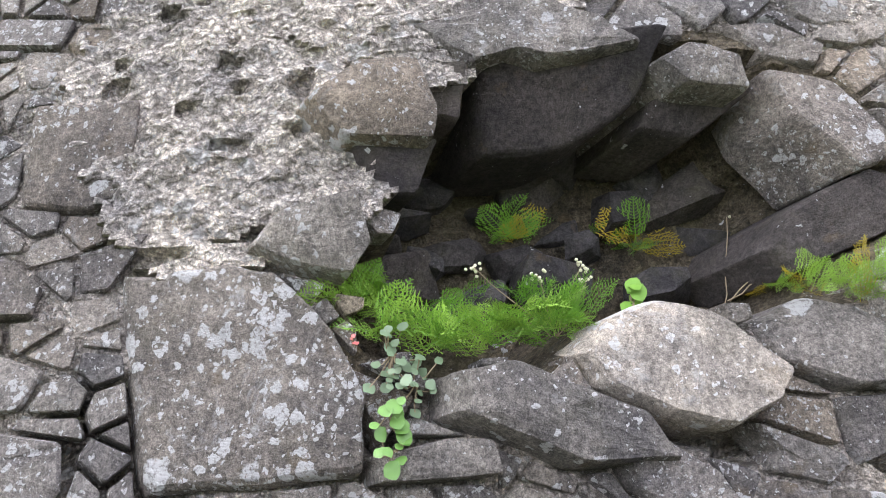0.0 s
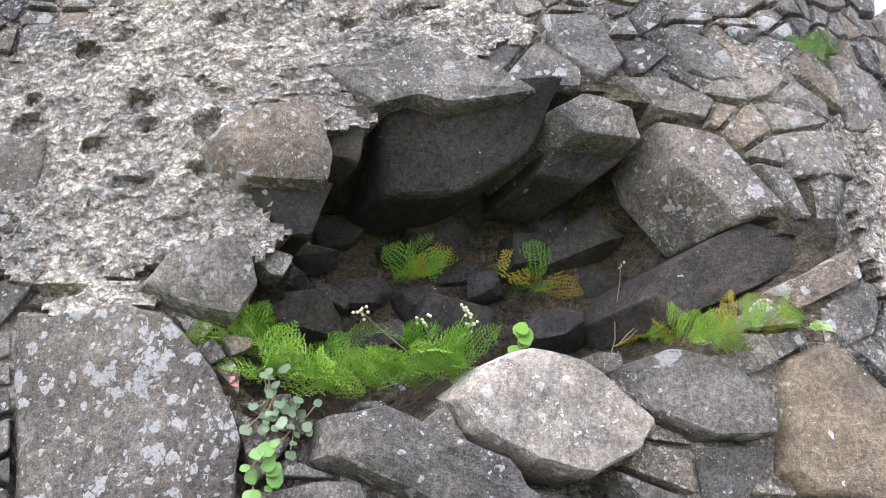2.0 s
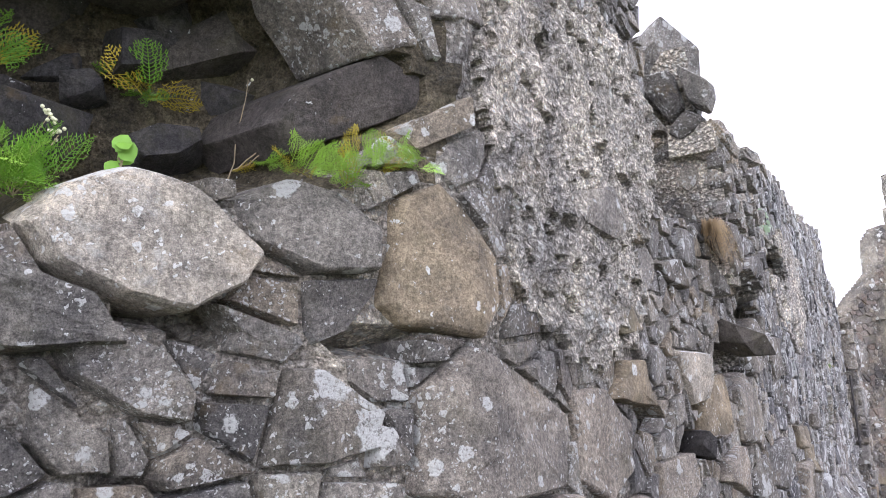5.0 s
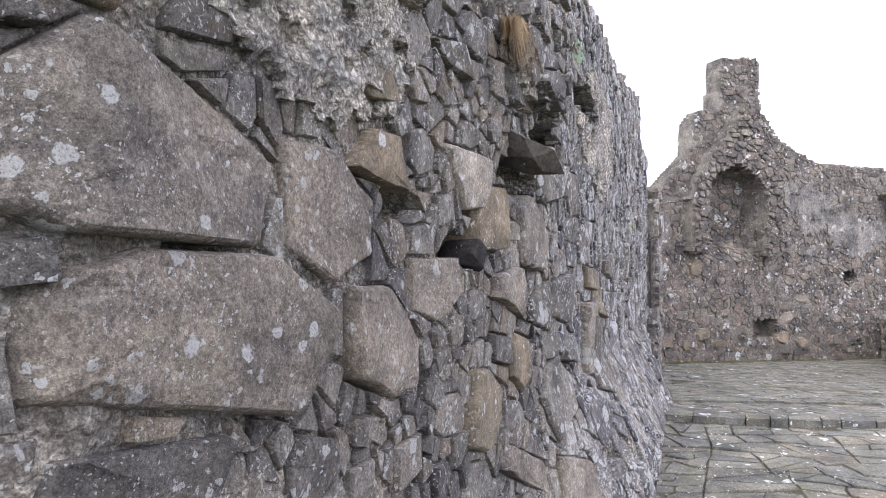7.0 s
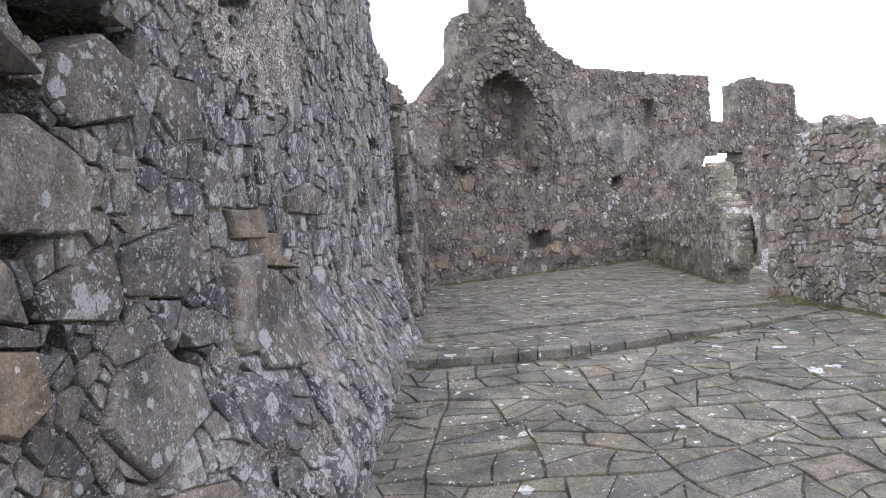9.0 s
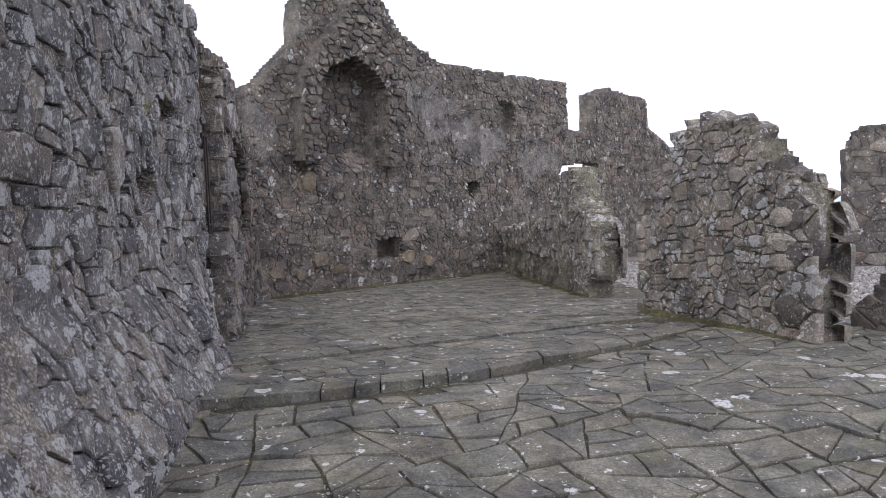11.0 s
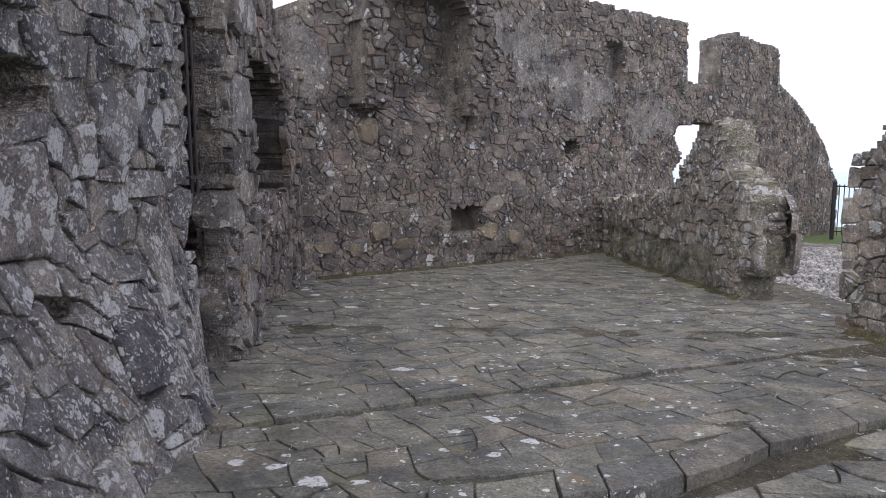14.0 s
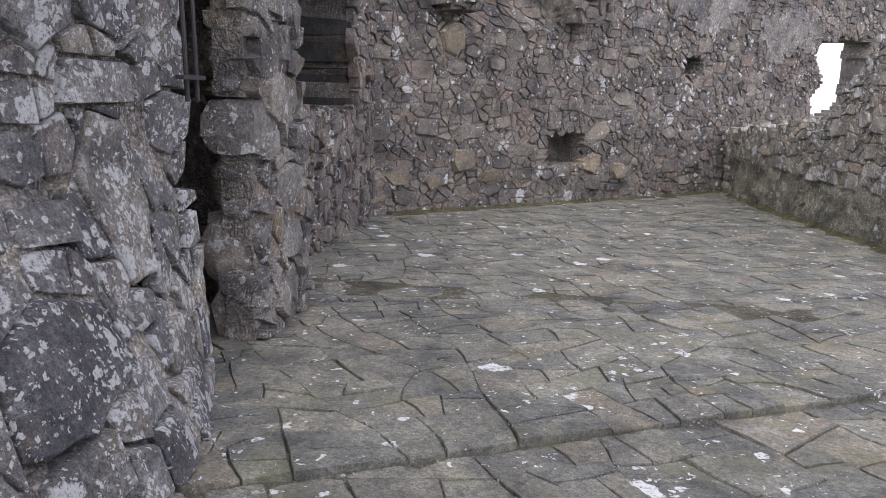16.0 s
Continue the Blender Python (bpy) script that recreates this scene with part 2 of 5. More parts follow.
def stone_mesh(ring, to_world, rng, proud, sink=0.05, edge=0.16, lumpy=0.25, tilt=0.12):
    """One stone: sides, a worn edge and an uneven face over its outline."""
    n = len(ring)
    cx, cy = sum(p[0] for p in ring) / n, sum(p[1] for p in ring) / n
    size = max(math.hypot(x - cx, y - cy) for x, y in ring)
    tilt_u, tilt_v = rng.uniform(-tilt, tilt), rng.uniform(-tilt, tilt)
    verts, faces = [], []
    for shrink, depth in ((1.0, -sink), (1.0 - edge * 0.25, proud * 0.45), (1.0 - edge, proud)):
        for x, y in ring:
            dx, dy = (x - cx) * shrink, (y - cy) * shrink
            bump = 0 if depth < 0 else rng.uniform(-lumpy, lumpy) * proud * 0.5 + tilt_u * dx + tilt_v * dy
            verts.append(to_world(cx + dx, cy + dy, depth + bump))
    verts.append(to_world(cx + rng.uniform(-0.2, 0.2) * size, cy + rng.uniform(-0.2, 0.2) * size, proud * rng.uniform(1.0, 1.25)))
    for r in range(2):
        for i in range(n):
            j = (i + 1) % n
            faces.append((r * n + i, r * n + j, (r + 1) * n + j, (r + 1) * n + i))
    for i in range(n):
        faces.append((2 * n + i, 2 * n + (i + 1) % n, 3 * n))
    return verts, faces


def soften(ring, rng, amount=0.18):
    """Chop the corners of an outline."""
    out = []
    n = len(ring)
    for i in range(n):
        (x0, y0), (x1, y1), (x2, y2) = ring[i - 1], ring[i], ring[(i + 1) % n]
        a, b = rng.uniform(0.3, 1.0) * amount, rng.uniform(0.3, 1.0) * amount
        out.append((x1 + (x0 - x1) * a, y1 + (y0 - y1) * a))
        out.append((x1 + (x2 - x1) * b, y1 + (y2 - y1) * b))
    return out


def lay_stones(parent, rings, to_world, mat, rng, proud, near, name="stone", limit=300, edge=0.16, lumpy=0.25):
    """Stones on a face: those nearest the walk as parts, the others joined."""
    order = sorted(range(len(rings)), key=lambda i: near(*rings[i][0]))
    rest_v, rest_f = [], []
    for rank, i in enumerate(order):
        v, f = stone_mesh(rings[i], to_world, rng, proud * rng.uniform(0.55, 1.4), 0.05, edge, lumpy)
        if rank < limit:
            mesh_object(name, v, f, mat, parent)
        else:
            k = len(rest_v)
            rest_v += v
            rest_f += [tuple(a + k for a in q) for q in f]
    if rest_v:
        tagged(mesh_object(name + "s_joined", rest_v, rest_f, mat, parent), kind="stuff")


def area(poly):
    return abs(sum(poly[i - 1][0] * poly[i][1] - poly[i][0] * poly[i - 1][1] for i in range(len(poly)))) / 2


def core(name, to_world, u0, u1, v0, v1, step, keep, thick, mat, rough=0.02, depth=lambda u, v: 0.0, inner=None):
    """The wall behind its stones: a thick body on a fine grid, with an uneven face, cut by keep(u, v)."""
    nu, nv = int(round((u1 - u0) / step)), int(round((v1 - v0) / step))
    cell = [[keep(u0 + (i + 0.5) * step, v0 + (j + 0.5) * step) for j in range(nv)] for i in range(nu)]
    verts, faces, idx, spots = [], [], {}, []

    def vert(i, j, back):
        key = (i, j, back)
        if key not in idx:
            u, v = u0 + i * step, v0 + j * step
            wu, wv = u + nz(u, v, 3.1, 4) * step * 0.5, v + nz(u, v, 7.7, 4) * step * 0.5
            d = -thick if back else depth(u, v) + rough * (nz(u, v, 0, 5) + 0.7 * nz(u, v, 2, 13) + 0.4 * nz(u, v, 4, 31))
            idx[key] = len(verts)
            verts.append(to_world(wu, wv, d))
        return idx[key]

    ok = lambda i, j: 0 <= i < nu and 0 <= j < nv and cell[i][j]
    for i in range(nu):
        for j in range(nv):
            if not cell[i][j]:
                continue
            faces.append((vert(i, j, 0), vert(i + 1, j, 0), vert(i + 1, j + 1, 0), vert(i, j + 1, 0)))
            faces.append((vert(i, j, 1), vert(i, j + 1, 1), vert(i + 1, j + 1, 1), vert(i + 1, j, 1)))
            for di, dj, a, c in ((-1, 0, (i, j), (i, j + 1)), (1, 0, (i + 1, j + 1), (i + 1, j)), (0, -1, (i + 1, j), (i, j)), (0, 1, (i, j + 1), (i + 1, j + 1))):
                if not ok(i + di, j + dj):
                    faces.append((vert(*a, 0), vert(*c, 0), vert(*c, 1), vert(*a, 1)))
            spots += [(u0 + (i + 0.5) * step, v0 + (j + 0.5) * step)] * (len(faces) - len(spots))
    ob = mesh_object(name, verts, faces, mat)
    if inner:
        ob.data.materials.append(inner[0])
        for q in ob.data.polygons:
            u, v = spots[q.index]
            q.material_index = int(inner[1](u, v))
    return ob


def rubble(parent, rng, to_world, u0, u1, v0, v1, size, keep, mat, proud, near, flat=1.5, gap=0.012, heroes=(), limit=300, soft=0.2, edge=0.16, skip=lambda u, v: False, hole=lambda u, v: False):
    seeds = [s for s in scatter(rng, u0, u1, v0, v1, size, flat, 0.46, 0.55) if keep(*s) and not skip(*s) and not hole(*s) and not any(inside(h[1], *s) for h in heroes)]
    rings = []
    ok = lambda u, v: keep(u, v) and not hole(u, v)
    for ring, seed in zip(cells(seeds, size * 0.95, gap, heroes), seeds):
        ring = pull(ring, seed, ok)
        if len(ring) >= 3 and area(ring) > (size * 0.28) ** 2:
            rings.append(soften(ring, rng, soft))
    lay_stones(parent, rings, to_world, mat, rng, proud, near, "stone", limit, edge)


def pull(ring, seed, ok):
    """Draw an outline in where it leaves the wall or covers a hole."""
    out = []
    for x, y in ring:
        for k in (1.0, 0.85, 0.7, 0.55, 0.4, 0.25):
            px, py = seed[0] + (x - seed[0]) * k, seed[1] + (y - seed[1]) * k
            if ok(px, py):
                break
        out.append((px, py))
    return out


def strew(r, u0, u1, v0, v1, keep, wide, tall, share, taken=()):
    """Outlines of the larger stones, strewn over a wall without touching."""
    placed, rings = [], []
    goal = share * (u1 - u0) * (v1 - v0)
    got, tries = 0.0, 0
    while got < goal and tries < 9000:
        tries += 1
        w = r.uniform(*wide)
        h = min(w * r.uniform(0.55, 0.95), r.uniform(*tall))
        cu, cv = r.uniform(u0, u1), r.uniform(v0, v1)
        if any(abs(cu - a) < (w + c) * 0.53 and abs(cv - b) < (h + d) * 0.53 for a, b, c, d in placed):
            continue
        if any(inside(t[1], cu + e * w * 0.5, cv + g * h * 0.5) for t in taken if abs(t[0][0] - cu) < 0.8 and abs(t[0][1] - cv) < 0.8 for e in (-1, 0, 1) for g in (-1, 0, 1)):
            continue
        if not all(keep(cu + e * w * 0.55, cv + g * h * 0.55) for e in (-1, 0, 1) for g in (-1, 0, 1)):
            continue
        placed.append((cu, cv, w, h))
        got += w * h
        rings.append(((cu, cv), hero_ring(cu, cv, w, h, r.uniform(-7, 7), r.choice((2, 2, 3, 3)), r)))
    return rings


def hero_ring(cu, cv, w, h, lean, n, r):
    out = []
    a0 = r.uniform(0, 6.28) if n > 2 else math.pi / 4
    for k in range(n * 2):
        a = a0 + k * math.pi / n + r.uniform(-0.14, 0.14)
        g = 1.06 if k % 2 == 0 else 0.97
        g *= r.uniform(0.9, 1.06)
        sq = (abs(math.cos(a)) ** 3 + abs(math.sin(a)) ** 3) ** (-1 / 3)
        x, y = math.cos(a) * sq * g * w / 2, math.sin(a) * sq * g * h / 2
        c, s = math.cos(radians(lean)), math.sin(radians(lean))
        out.append((cu + c * x - s * y, cv + s * x + c * y))
    return out


def masonry(parent, r, to_world, u0, u1, v0, v1, keep, hole, mat, near, wide, tall, share, small, flat, proud, taken=(), skip=lambda u, v: False, limit=300, gap=0.006):
    """Large stones among courses of small ones."""
    ok = lambda u, v: keep(u, v) and not hole(u, v) and not skip(u, v)
    large = strew(r, u0, u1, v0, v1, ok, wide, tall, share, taken)
    lay_stones(parent, [soften(q[1], r, 0.09) for q in large], to_world, mat, r, proud * 1.4, near, "stone", limit, 0.08, 0.4)
    rubble(parent, r, to_world, u0, u1, v0, v1, small, keep, mat, proud, near, flat, gap, list(taken) + large, 0, 0.08, 0.1, skip, hole)


def lerp_profile(points):
    xs, ys = [p[0] for p in points], [p[1] for p in points]
    return lambda u: float(np.interp(u, xs, ys))


# ---- ground ----
def level_low(x, y):
    return float(np.interp(y, [-8, -3.5, 0, 2.8, 4.7, 5.8, 9], [0.15, 0.1, -0.05, -0.09, 0.165, 0.135, 0.075]))


def level_up(x, y):
    return (0.022 if y > 6.25 + 0.554 * (x - 0.9) else 0.0) + float(np.interp(y, [4, 5.0, 6.3, 10, 14, 30], [0.24, 0.22, 0.155, -0.03, -0.10, -0.10]))


def kerb_y(x):
    return float(np.interp(x, [-1, 0.4, 1.2, 2.1, 2.6, 3.4, 4.0, 4.7, 6], [4.75, 4.85, 5.05, 5.45, 5.85, 6.35, 6.9, 7.5, 8.4]))


rng = random.Random(4)
# ---- ground ----
def sheet(name, x0, x1, y0, y1, step, level, mat, keep=lambda x, y: True, rough=0.006):
    nx, ny = int(round((x1 - x0) / step)), int(round((y1 - y0) / step))
    verts = []
    for i in range(nx + 1):
        for j in range(ny + 1):
            x, y = x0 + i * step, y0 + j * step
            verts.append((x, y, level(x, y) + rough * (nz(x, y, 0, 3) + 0.6 * nz(x, y, 1, 11))))
    faces = [(i * (ny + 1) + j, (i + 1) * (ny + 1) + j, (i + 1) * (ny + 1) + j + 1, i * (ny + 1) + j + 1)
             for i in range(nx) for j in range(ny) if keep(x0 + (i + 0.5) * step, y0 + (j + 0.5) * step)]
    return tagged(mesh_object(name, verts, faces, mat), kind="structure")


grass_mat = plain("grass_green", (0.075, 0.11, 0.025), 0.9)
yard_mat = weathered("yard_grit", [(0.2, 0.19, 0.17), (0.24, 0.225, 0.2)], 0.2, 12, 0.8, 40, 0.2)
sea_mat = plain("grey_green_sea", (0.42, 0.52, 0.56), 0.4)
ground = sheet("ground", -60, 60, -40, 40, 1.0, lambda x, y: -0.22 - 14 * max(0, min(1, (0.82 * y + 0.57 * x - 26.0) / 4)), grass_mat)
water = sheet("water", -3000, 4500, -600, 4500, 300, lambda x, y: -12.0, sea_mat, rough=0)
pavement_base = sheet("pavement_low", -0.6, 8.5, -7, 8.5, 0.1, lambda x, y: level_low(x, y) - 0.004, soil)
terrace_joint = weathered("terrace_joint_earth", [(0.15, 0.145, 0.115), (0.18, 0.17, 0.135)], 0.4, 20, 1.0, 70, 0.4)
terrace_base = sheet("terrace", -1.4, 5.2, 4.6, 17.5, 0.1, lambda x, y: level_up(x, y) - 0.002, terrace_joint, lambda x, y: y > kerb_y(x) + 0.1)
yard = sheet("yard", 4.4, 16, 4, 24, 0.2, lambda x, y: -0.13 + 0.12 * max(0, min(1, (9.5 - y) / 4)), yard_mat, lambda x, y: 0.586 * x + 0.81 * y < 19.2)

FAR0, FARD = (-0.59, 11.42), (0.7516, 0.6596)


def far_world(u, v, d):
    return (FAR0[0] + FARD[0] * u + FARD[1] * d, FAR0[1] + FARD[1] * u - FARD[0] * d, v)


def slab_frame(angle, level):
    c, s = math.cos(radians(angle)), math.sin(radians(angle))

    def to_world(u, v, d):
        x, y = c * u - s * v, s * u + c * v
        return (x, y, level(x, y) + d)
    return to_world


def flags(poly, r, size, lean, keep):
    """Break a sheet of stone into flags by cuts that run across its longer way, each a little askew."""
    out, todo = [], [poly]
    while todo:
        q = todo.pop()
        us, vs = [a[0] for a in q], [a[1] for a in q]
        w, h = max(us) - min(us), max(vs) - min(vs)
        if max(w, h) < 3 and not any(keep(*a) for a in q) and not keep((max(us) + min(us)) / 2, (max(vs) + min(vs)) / 2):
            continue
        if area(q) < size * size * r.uniform(0.35, 1.9) and max(w, h) < size * 2.6:
            out.append(q)
            continue
        turn = r.uniform(-lean, lean) + (0 if w > h * r.uniform(1.0, 1.7) else math.pi / 2)
        nx, ny = math.cos(turn), math.sin(turn)
        along = [a[0] * nx + a[1] * ny for a in q]
        c = min(along) + (max(along) - min(along)) * r.uniform(0.36, 0.64)
        todo += [p for p in (clip(q, nx, ny, c), clip(q, -nx, -ny, -c)) if len(p) >= 3 and area(p) > 0.002]
    return out


def worn_outline(poly, gap, r, hold=None):
    """Wandering joints and chipped corners round a flag."""
    fine = []
    for i in range(len(poly)):
        (x0, y0), (x1, y1) = poly[i - 1], poly[i]
        n = 2 if math.hypot(x1 - x0, y1 - y0) > 0.14 else 1
        for k in range(n):
            fine.append((x0 + (x1 - x0) * (k + 1) / n, y0 + (y1 - y0) * (k + 1) / n))
    moved = []
    for x, y in fine:
        bend = 1.0 if hold is None else min(1.0, abs(y - hold) / 0.25)
        wx_, wy_ = x + 0.07 * nz(x, y, 3, 1.9) + 0.025 * nz(x, y, 5, 6), y + 0.07 * nz(x, y, 7, 1.9) * bend + 0.025 * nz(x, y, 9, 6) * bend
        moved.append((wx_, wy_))
    cx, cy = sum(q[0] for q in moved) / len(moved), sum(q[1] for q in moved) / len(moved)
    out = []
    for x, y in moved:
        k = max(0.5, 1 - gap * r.uniform(1.0, 2.2) / (math.hypot(x - cx, y - cy) + 1e-6))
        out.append((cx + (x - cx) * k, cy + (y - cy) * k))
    return (cx, cy), soften(out, r, 0.04)


def paving(parent, angle, level, keep, tall, wide, seed, near, loose, fixed=None, gap=0.006, limit=300, crazy=0.0):
    """Slabs in uneven rows with wandering joints."""
    r = random.Random(seed)
    tw = slab_frame(angle, level)
    edges = [-9.0]
    while edges[-1] < 18:
        edges.append(edges[-1] + r.uniform(*tall))
    if fixed is not None:
        k = min(range(len(edges)), key=lambda q: abs(edges[q] - fixed))
        edges[k] = fixed
    course = lambda k, u: edges[k] + (0 if edges[k] == fixed else loose * (nz(u, k * 3.3, 1, 0.9) * 1.6 + 0.6 * nz(u, k * 3.3, 5, 3)))
    rings = []
    for k in range(len(edges) - 1):
        u = -6.0 + r.uniform(0, 0.4)
        lean = 0.0
        while u < 20:
            w = r.uniform(*wide) * (1.5 if r.random() < 0.12 else 1)
            tilt = r.uniform(-1, 1) * loose * 0.9
            p, q = (u, course(k, u)), (u + w, course(k, u + w))
            s, t = (u + w + tilt, course(k + 1, u + w + tilt)), (u + lean, course(k + 1, u + lean))
            cx, cy = (p[0] + q[0] + s[0] + t[0]) / 4, (p[1] + q[1] + s[1] + t[1]) / 4
            if keep(*tw(cx, cy, 0)[:2]) and s[0] - t[0] > 0.06:
                mid = ((p[0] + q[0]) / 2, (p[1] + q[1]) / 2 + r.uniform(-0.5, 0.5) * loose * 0.3)
                ring = [p, mid, q, s, t]
                shrink = lambda z: (z[0] + gap * (1 if z[0] < cx else -1), z[1] + gap * (1 if z[1] < cy else -1))
                ring = soften([shrink(z) for z in ring], r, 0.07)
                if all(keep(*tw(*z, 0)[:2]) for z in (p, q, s, t)) or r.random() < 0.9:
                    rings.append(pull(ring, (cx, cy), lambda x, y: keep(*tw(x, y, 0)[:2])))
            u += w
            lean = tilt
    if crazy:
        bands = [(-9.0, fixed), (fixed, 18.0)] if fixed is not None else [(-9.0, 18.0)]
        rings = []
        for lo, hi in bands:
            for poly in flags([(-6.0, lo), (20.0, lo), (20.0, hi), (-6.0, hi)], r, crazy, loose, lambda x, y: keep(*tw(x, y, 0)[:2])):
                middle, ring = worn_outline(poly, gap, r, fixed)
                if keep(*tw(*middle, 0)[:2]):
                    rings.append(pull(ring, middle, lambda x, y: keep(*tw(x, y, 0)[:2])))
    order = sorted(rings, key=lambda q: near(*tw(*q[0], 0)[:2]))
    rest_v, rest_f = [], []
    for rank, ring in enumerate(order):
        z0 = level(*tw(sum(q[0] for q in ring) / len(ring), sum(q[1] for q in ring) / len(ring), 0)[:2])
        flat = lambda a, b, d: (*tw(a, b, 0)[:2], z0 * 0.25 + level(*tw(a, b, 0)[:2]) * 0.75 + d)
        v, f = stone_mesh(ring, flat, r, r.uniform(0.004, 0.014), 0.06, 0.03, 0.4, 0.02)
        if rank < limit:
            mesh_object("slab", v, f, stone_floor, parent)
        else:
            k = len(rest_v)
            rest_v += v
            rest_f += [tuple(a + k for a in q) for q in f]
    if rest_v:
        tagged(mesh_object("slabs_joined", rest_v, rest_f, stone_floor, parent), kind="stuff")


def on_terrace(x, y):
    u = (x - FAR0[0]) * FARD[0] + (y - FAR0[1]) * FARD[1]
    d = (x - FAR0[0]) * FARD[1] - (y - FAR0[1]) * FARD[0]
    return y > kerb_y(x) + 0.22 and x > -0.45 - 0.02 * y * (y > 8) and x < 4.75 and d > 0.02


def on_low(x, y):
    return y < kerb_y(x) - 0.05 - 0.3 * max(0, nz(x, y, 3, 2.5) + 0.55 - 0.35 * abs(x - 0.9)) and x > -0.05 and x < 7.5 and y > 0.5


def near_walk(x, y):
    return min(math.hypot(x - a, y - b) for a, b in ((1.2, 1.0), (1.4, 3.0), (1.2, 5.5), (2.0, 7.0)))


STEP_V = math.cos(radians(29)) * (6.25 - 0.554 * 0.9)
paving(terrace_base, 29, level_up, on_terrace, (0.12, 0.27), (0.13, 0.38), 11, near_walk, 0.34, STEP_V, 0.0022, 300, 0.215)
paving(pavement_base, 12, level_low, on_low, (0.16, 0.36), (0.18, 0.5), 12, near_walk, 0.62, None, 0.005, 300, 0.27)


# the kerb: long edging stones along the terrace
def kerb_world(u, v, d):
    return (u, kerb_y(u) + v, level_up(u, kerb_y(u)) + d)


kr = random.Random(5)
ku = 0.1
while ku < 4.85:
    w = kr.uniform(0.16, 0.55)
    ring = [(ku + 0.004, kr.uniform(-0.02, 0.02)), (ku + w * 0.5, kr.uniform(-0.03, 0.02)), (ku + w - 0.004, kr.uniform(-0.02, 0.02)), (ku + w - 0.004, kr.uniform(0.2, 0.27)), (ku + 0.004, kr.uniform(0.2, 0.27))]
    v, f = stone_mesh(ring, kerb_world, kr, kr.uniform(0.004, 0.014), 0.24, 0.03, 0.5, 0.03)
    mesh_object("kerb_stone", v, f, stone_floor, terrace_base)
    ku += w


# ---- left wall ----
def wx(y, z):
    if y < -1.8:
        return 0.58 * (y + 1.8)
    foot = max(0, min(1, (y - 0.5) / 2.0)) * max(0, min(1, (6.9 - y) / 1.0)) * max(0, min(1, (1.0 - z) / 0.8))
    return -0.15 * max(0, min(1, (y - 2.2) / 3.0)) + 0.38 * foot


def left_world(u, v, d):
    return (wx(u, v) + d, u, v)


left_top = lerp_profile([(-8, 4.3), (-1.5, 4.0), (-1.38, 3.55), (-1.04, 3.2), (-0.85, 3.2), (-0.75, 4.0), (0.25, 4.0), (0.42, 3.15), (0.75, 3.1), (1.0, 3.05), (1.3, 3.15), (1.6, 3.35), (2.3, 3.4), (4.0, 3.4), (5.3, 3.52), (5.95, 3.6), (6.15, 3.1), (7.05, 3.0), (9, 3.0)])


def ell(u, v, cu, cv, a, b):
    return ((u - cu) / a) ** 2 + ((v - cv) / b) ** 2


def left_keep(u, v):
    return u < 6.72 - 0.03 * max(0, v - 0.7) + 0.06 * nz(0, v, 2, 5) and v < left_top(u) + 0.10 * nz(u, 0, 5, 3) + 0.05 * nz(u, 0, 9, 11)


LEFT_HOLES = [(-0.70, 1.76, 0.14, 0.05, 0.22), (-0.14, 1.64, 0.24, 0.07, 0.35), (1.05, 2.22, 0.30, 0.11, 0.45), (0.52, 2.0, 0.28, 0.10, 0.4), (2.1, 2.66, 0.36, 0.11, 0.4), (0.76, 1.28, 0.06, 0.05, 0.14), (0.66, 1.56, 0.10, 0.03, 0.12), (-2.3, 1.99, 0.14, 0.03, 0.10), (-2.0, 1.95, 0.12, 0.025, 0.12), (5.25, 1.58, 0.17, 0.09, 0.3), (5.3, 0.82, 0.15, 0.04, 0.2), (5.8, 2.1, 0.2, 0.08, 0.2)]


NICHE = (-2.45, 2.58, 0.52, 0.40)


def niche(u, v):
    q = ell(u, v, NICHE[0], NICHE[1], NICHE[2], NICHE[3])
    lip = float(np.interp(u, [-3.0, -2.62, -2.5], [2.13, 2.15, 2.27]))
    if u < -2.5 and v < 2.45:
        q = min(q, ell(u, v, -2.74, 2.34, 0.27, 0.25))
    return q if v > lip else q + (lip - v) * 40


def left_depth(u, v):
    d = 0.0
    q = niche(u, v) + 0.25 * nz(u, v, 0, 9)
    if q < 1:
        d = -0.42 * min(1, (1 - q) * 2.4) ** 0.6
    if -0.40 < u < 0.36 and v > 2.55 + 0.25 * max(0, u) + 0.1 * nz(u, v, 1, 7) :
        d = min(d, -0.75)
    for cu, cv, a, b, deep in LEFT_HOLES:
        if ell(u, v, cu, cv, a, b) + 0.3 * nz(u, v, 3, 14) < 1:
            d = min(d, -deep)
    return d


def rendered(u, v):
    """Where rough lime render hides the stones."""
    return ell(u, v, -3.25, 2.85, 0.42, 0.5) < 1 or ell(u, v, -2.95, 3.15, 0.35, 0.25) < 1 or ell(u, v, -1.15, 2.2, 0.55, 0.3) < 1 or ell(u, v, -1.45, 2.75, 0.42, 0.5) < 1 or ell(u, v, -0.9, 2.75, 0.6, 0.45) < 0.6 or ell(u, v, 2.6, 2.55, 0.9, 0.5) < 1


def open_left(u, v):
    return left_depth(u, v) < -0.05


def left_face(u, v):
    """The mortar lies back between the stones, and here and there it has fallen out."""
    fallen = 0.20 * max(0, nz(u, v, 6, 3.1) + 0.4 * nz(u, v, 8, 9) - 0.16) if v < 2.1 else 0.0
    raked = 0.0 if rendered(u, v) else fallen + 0.003 - 0.014 * nz(u, v, 2, 6)
    return left_depth(u, v) - raked


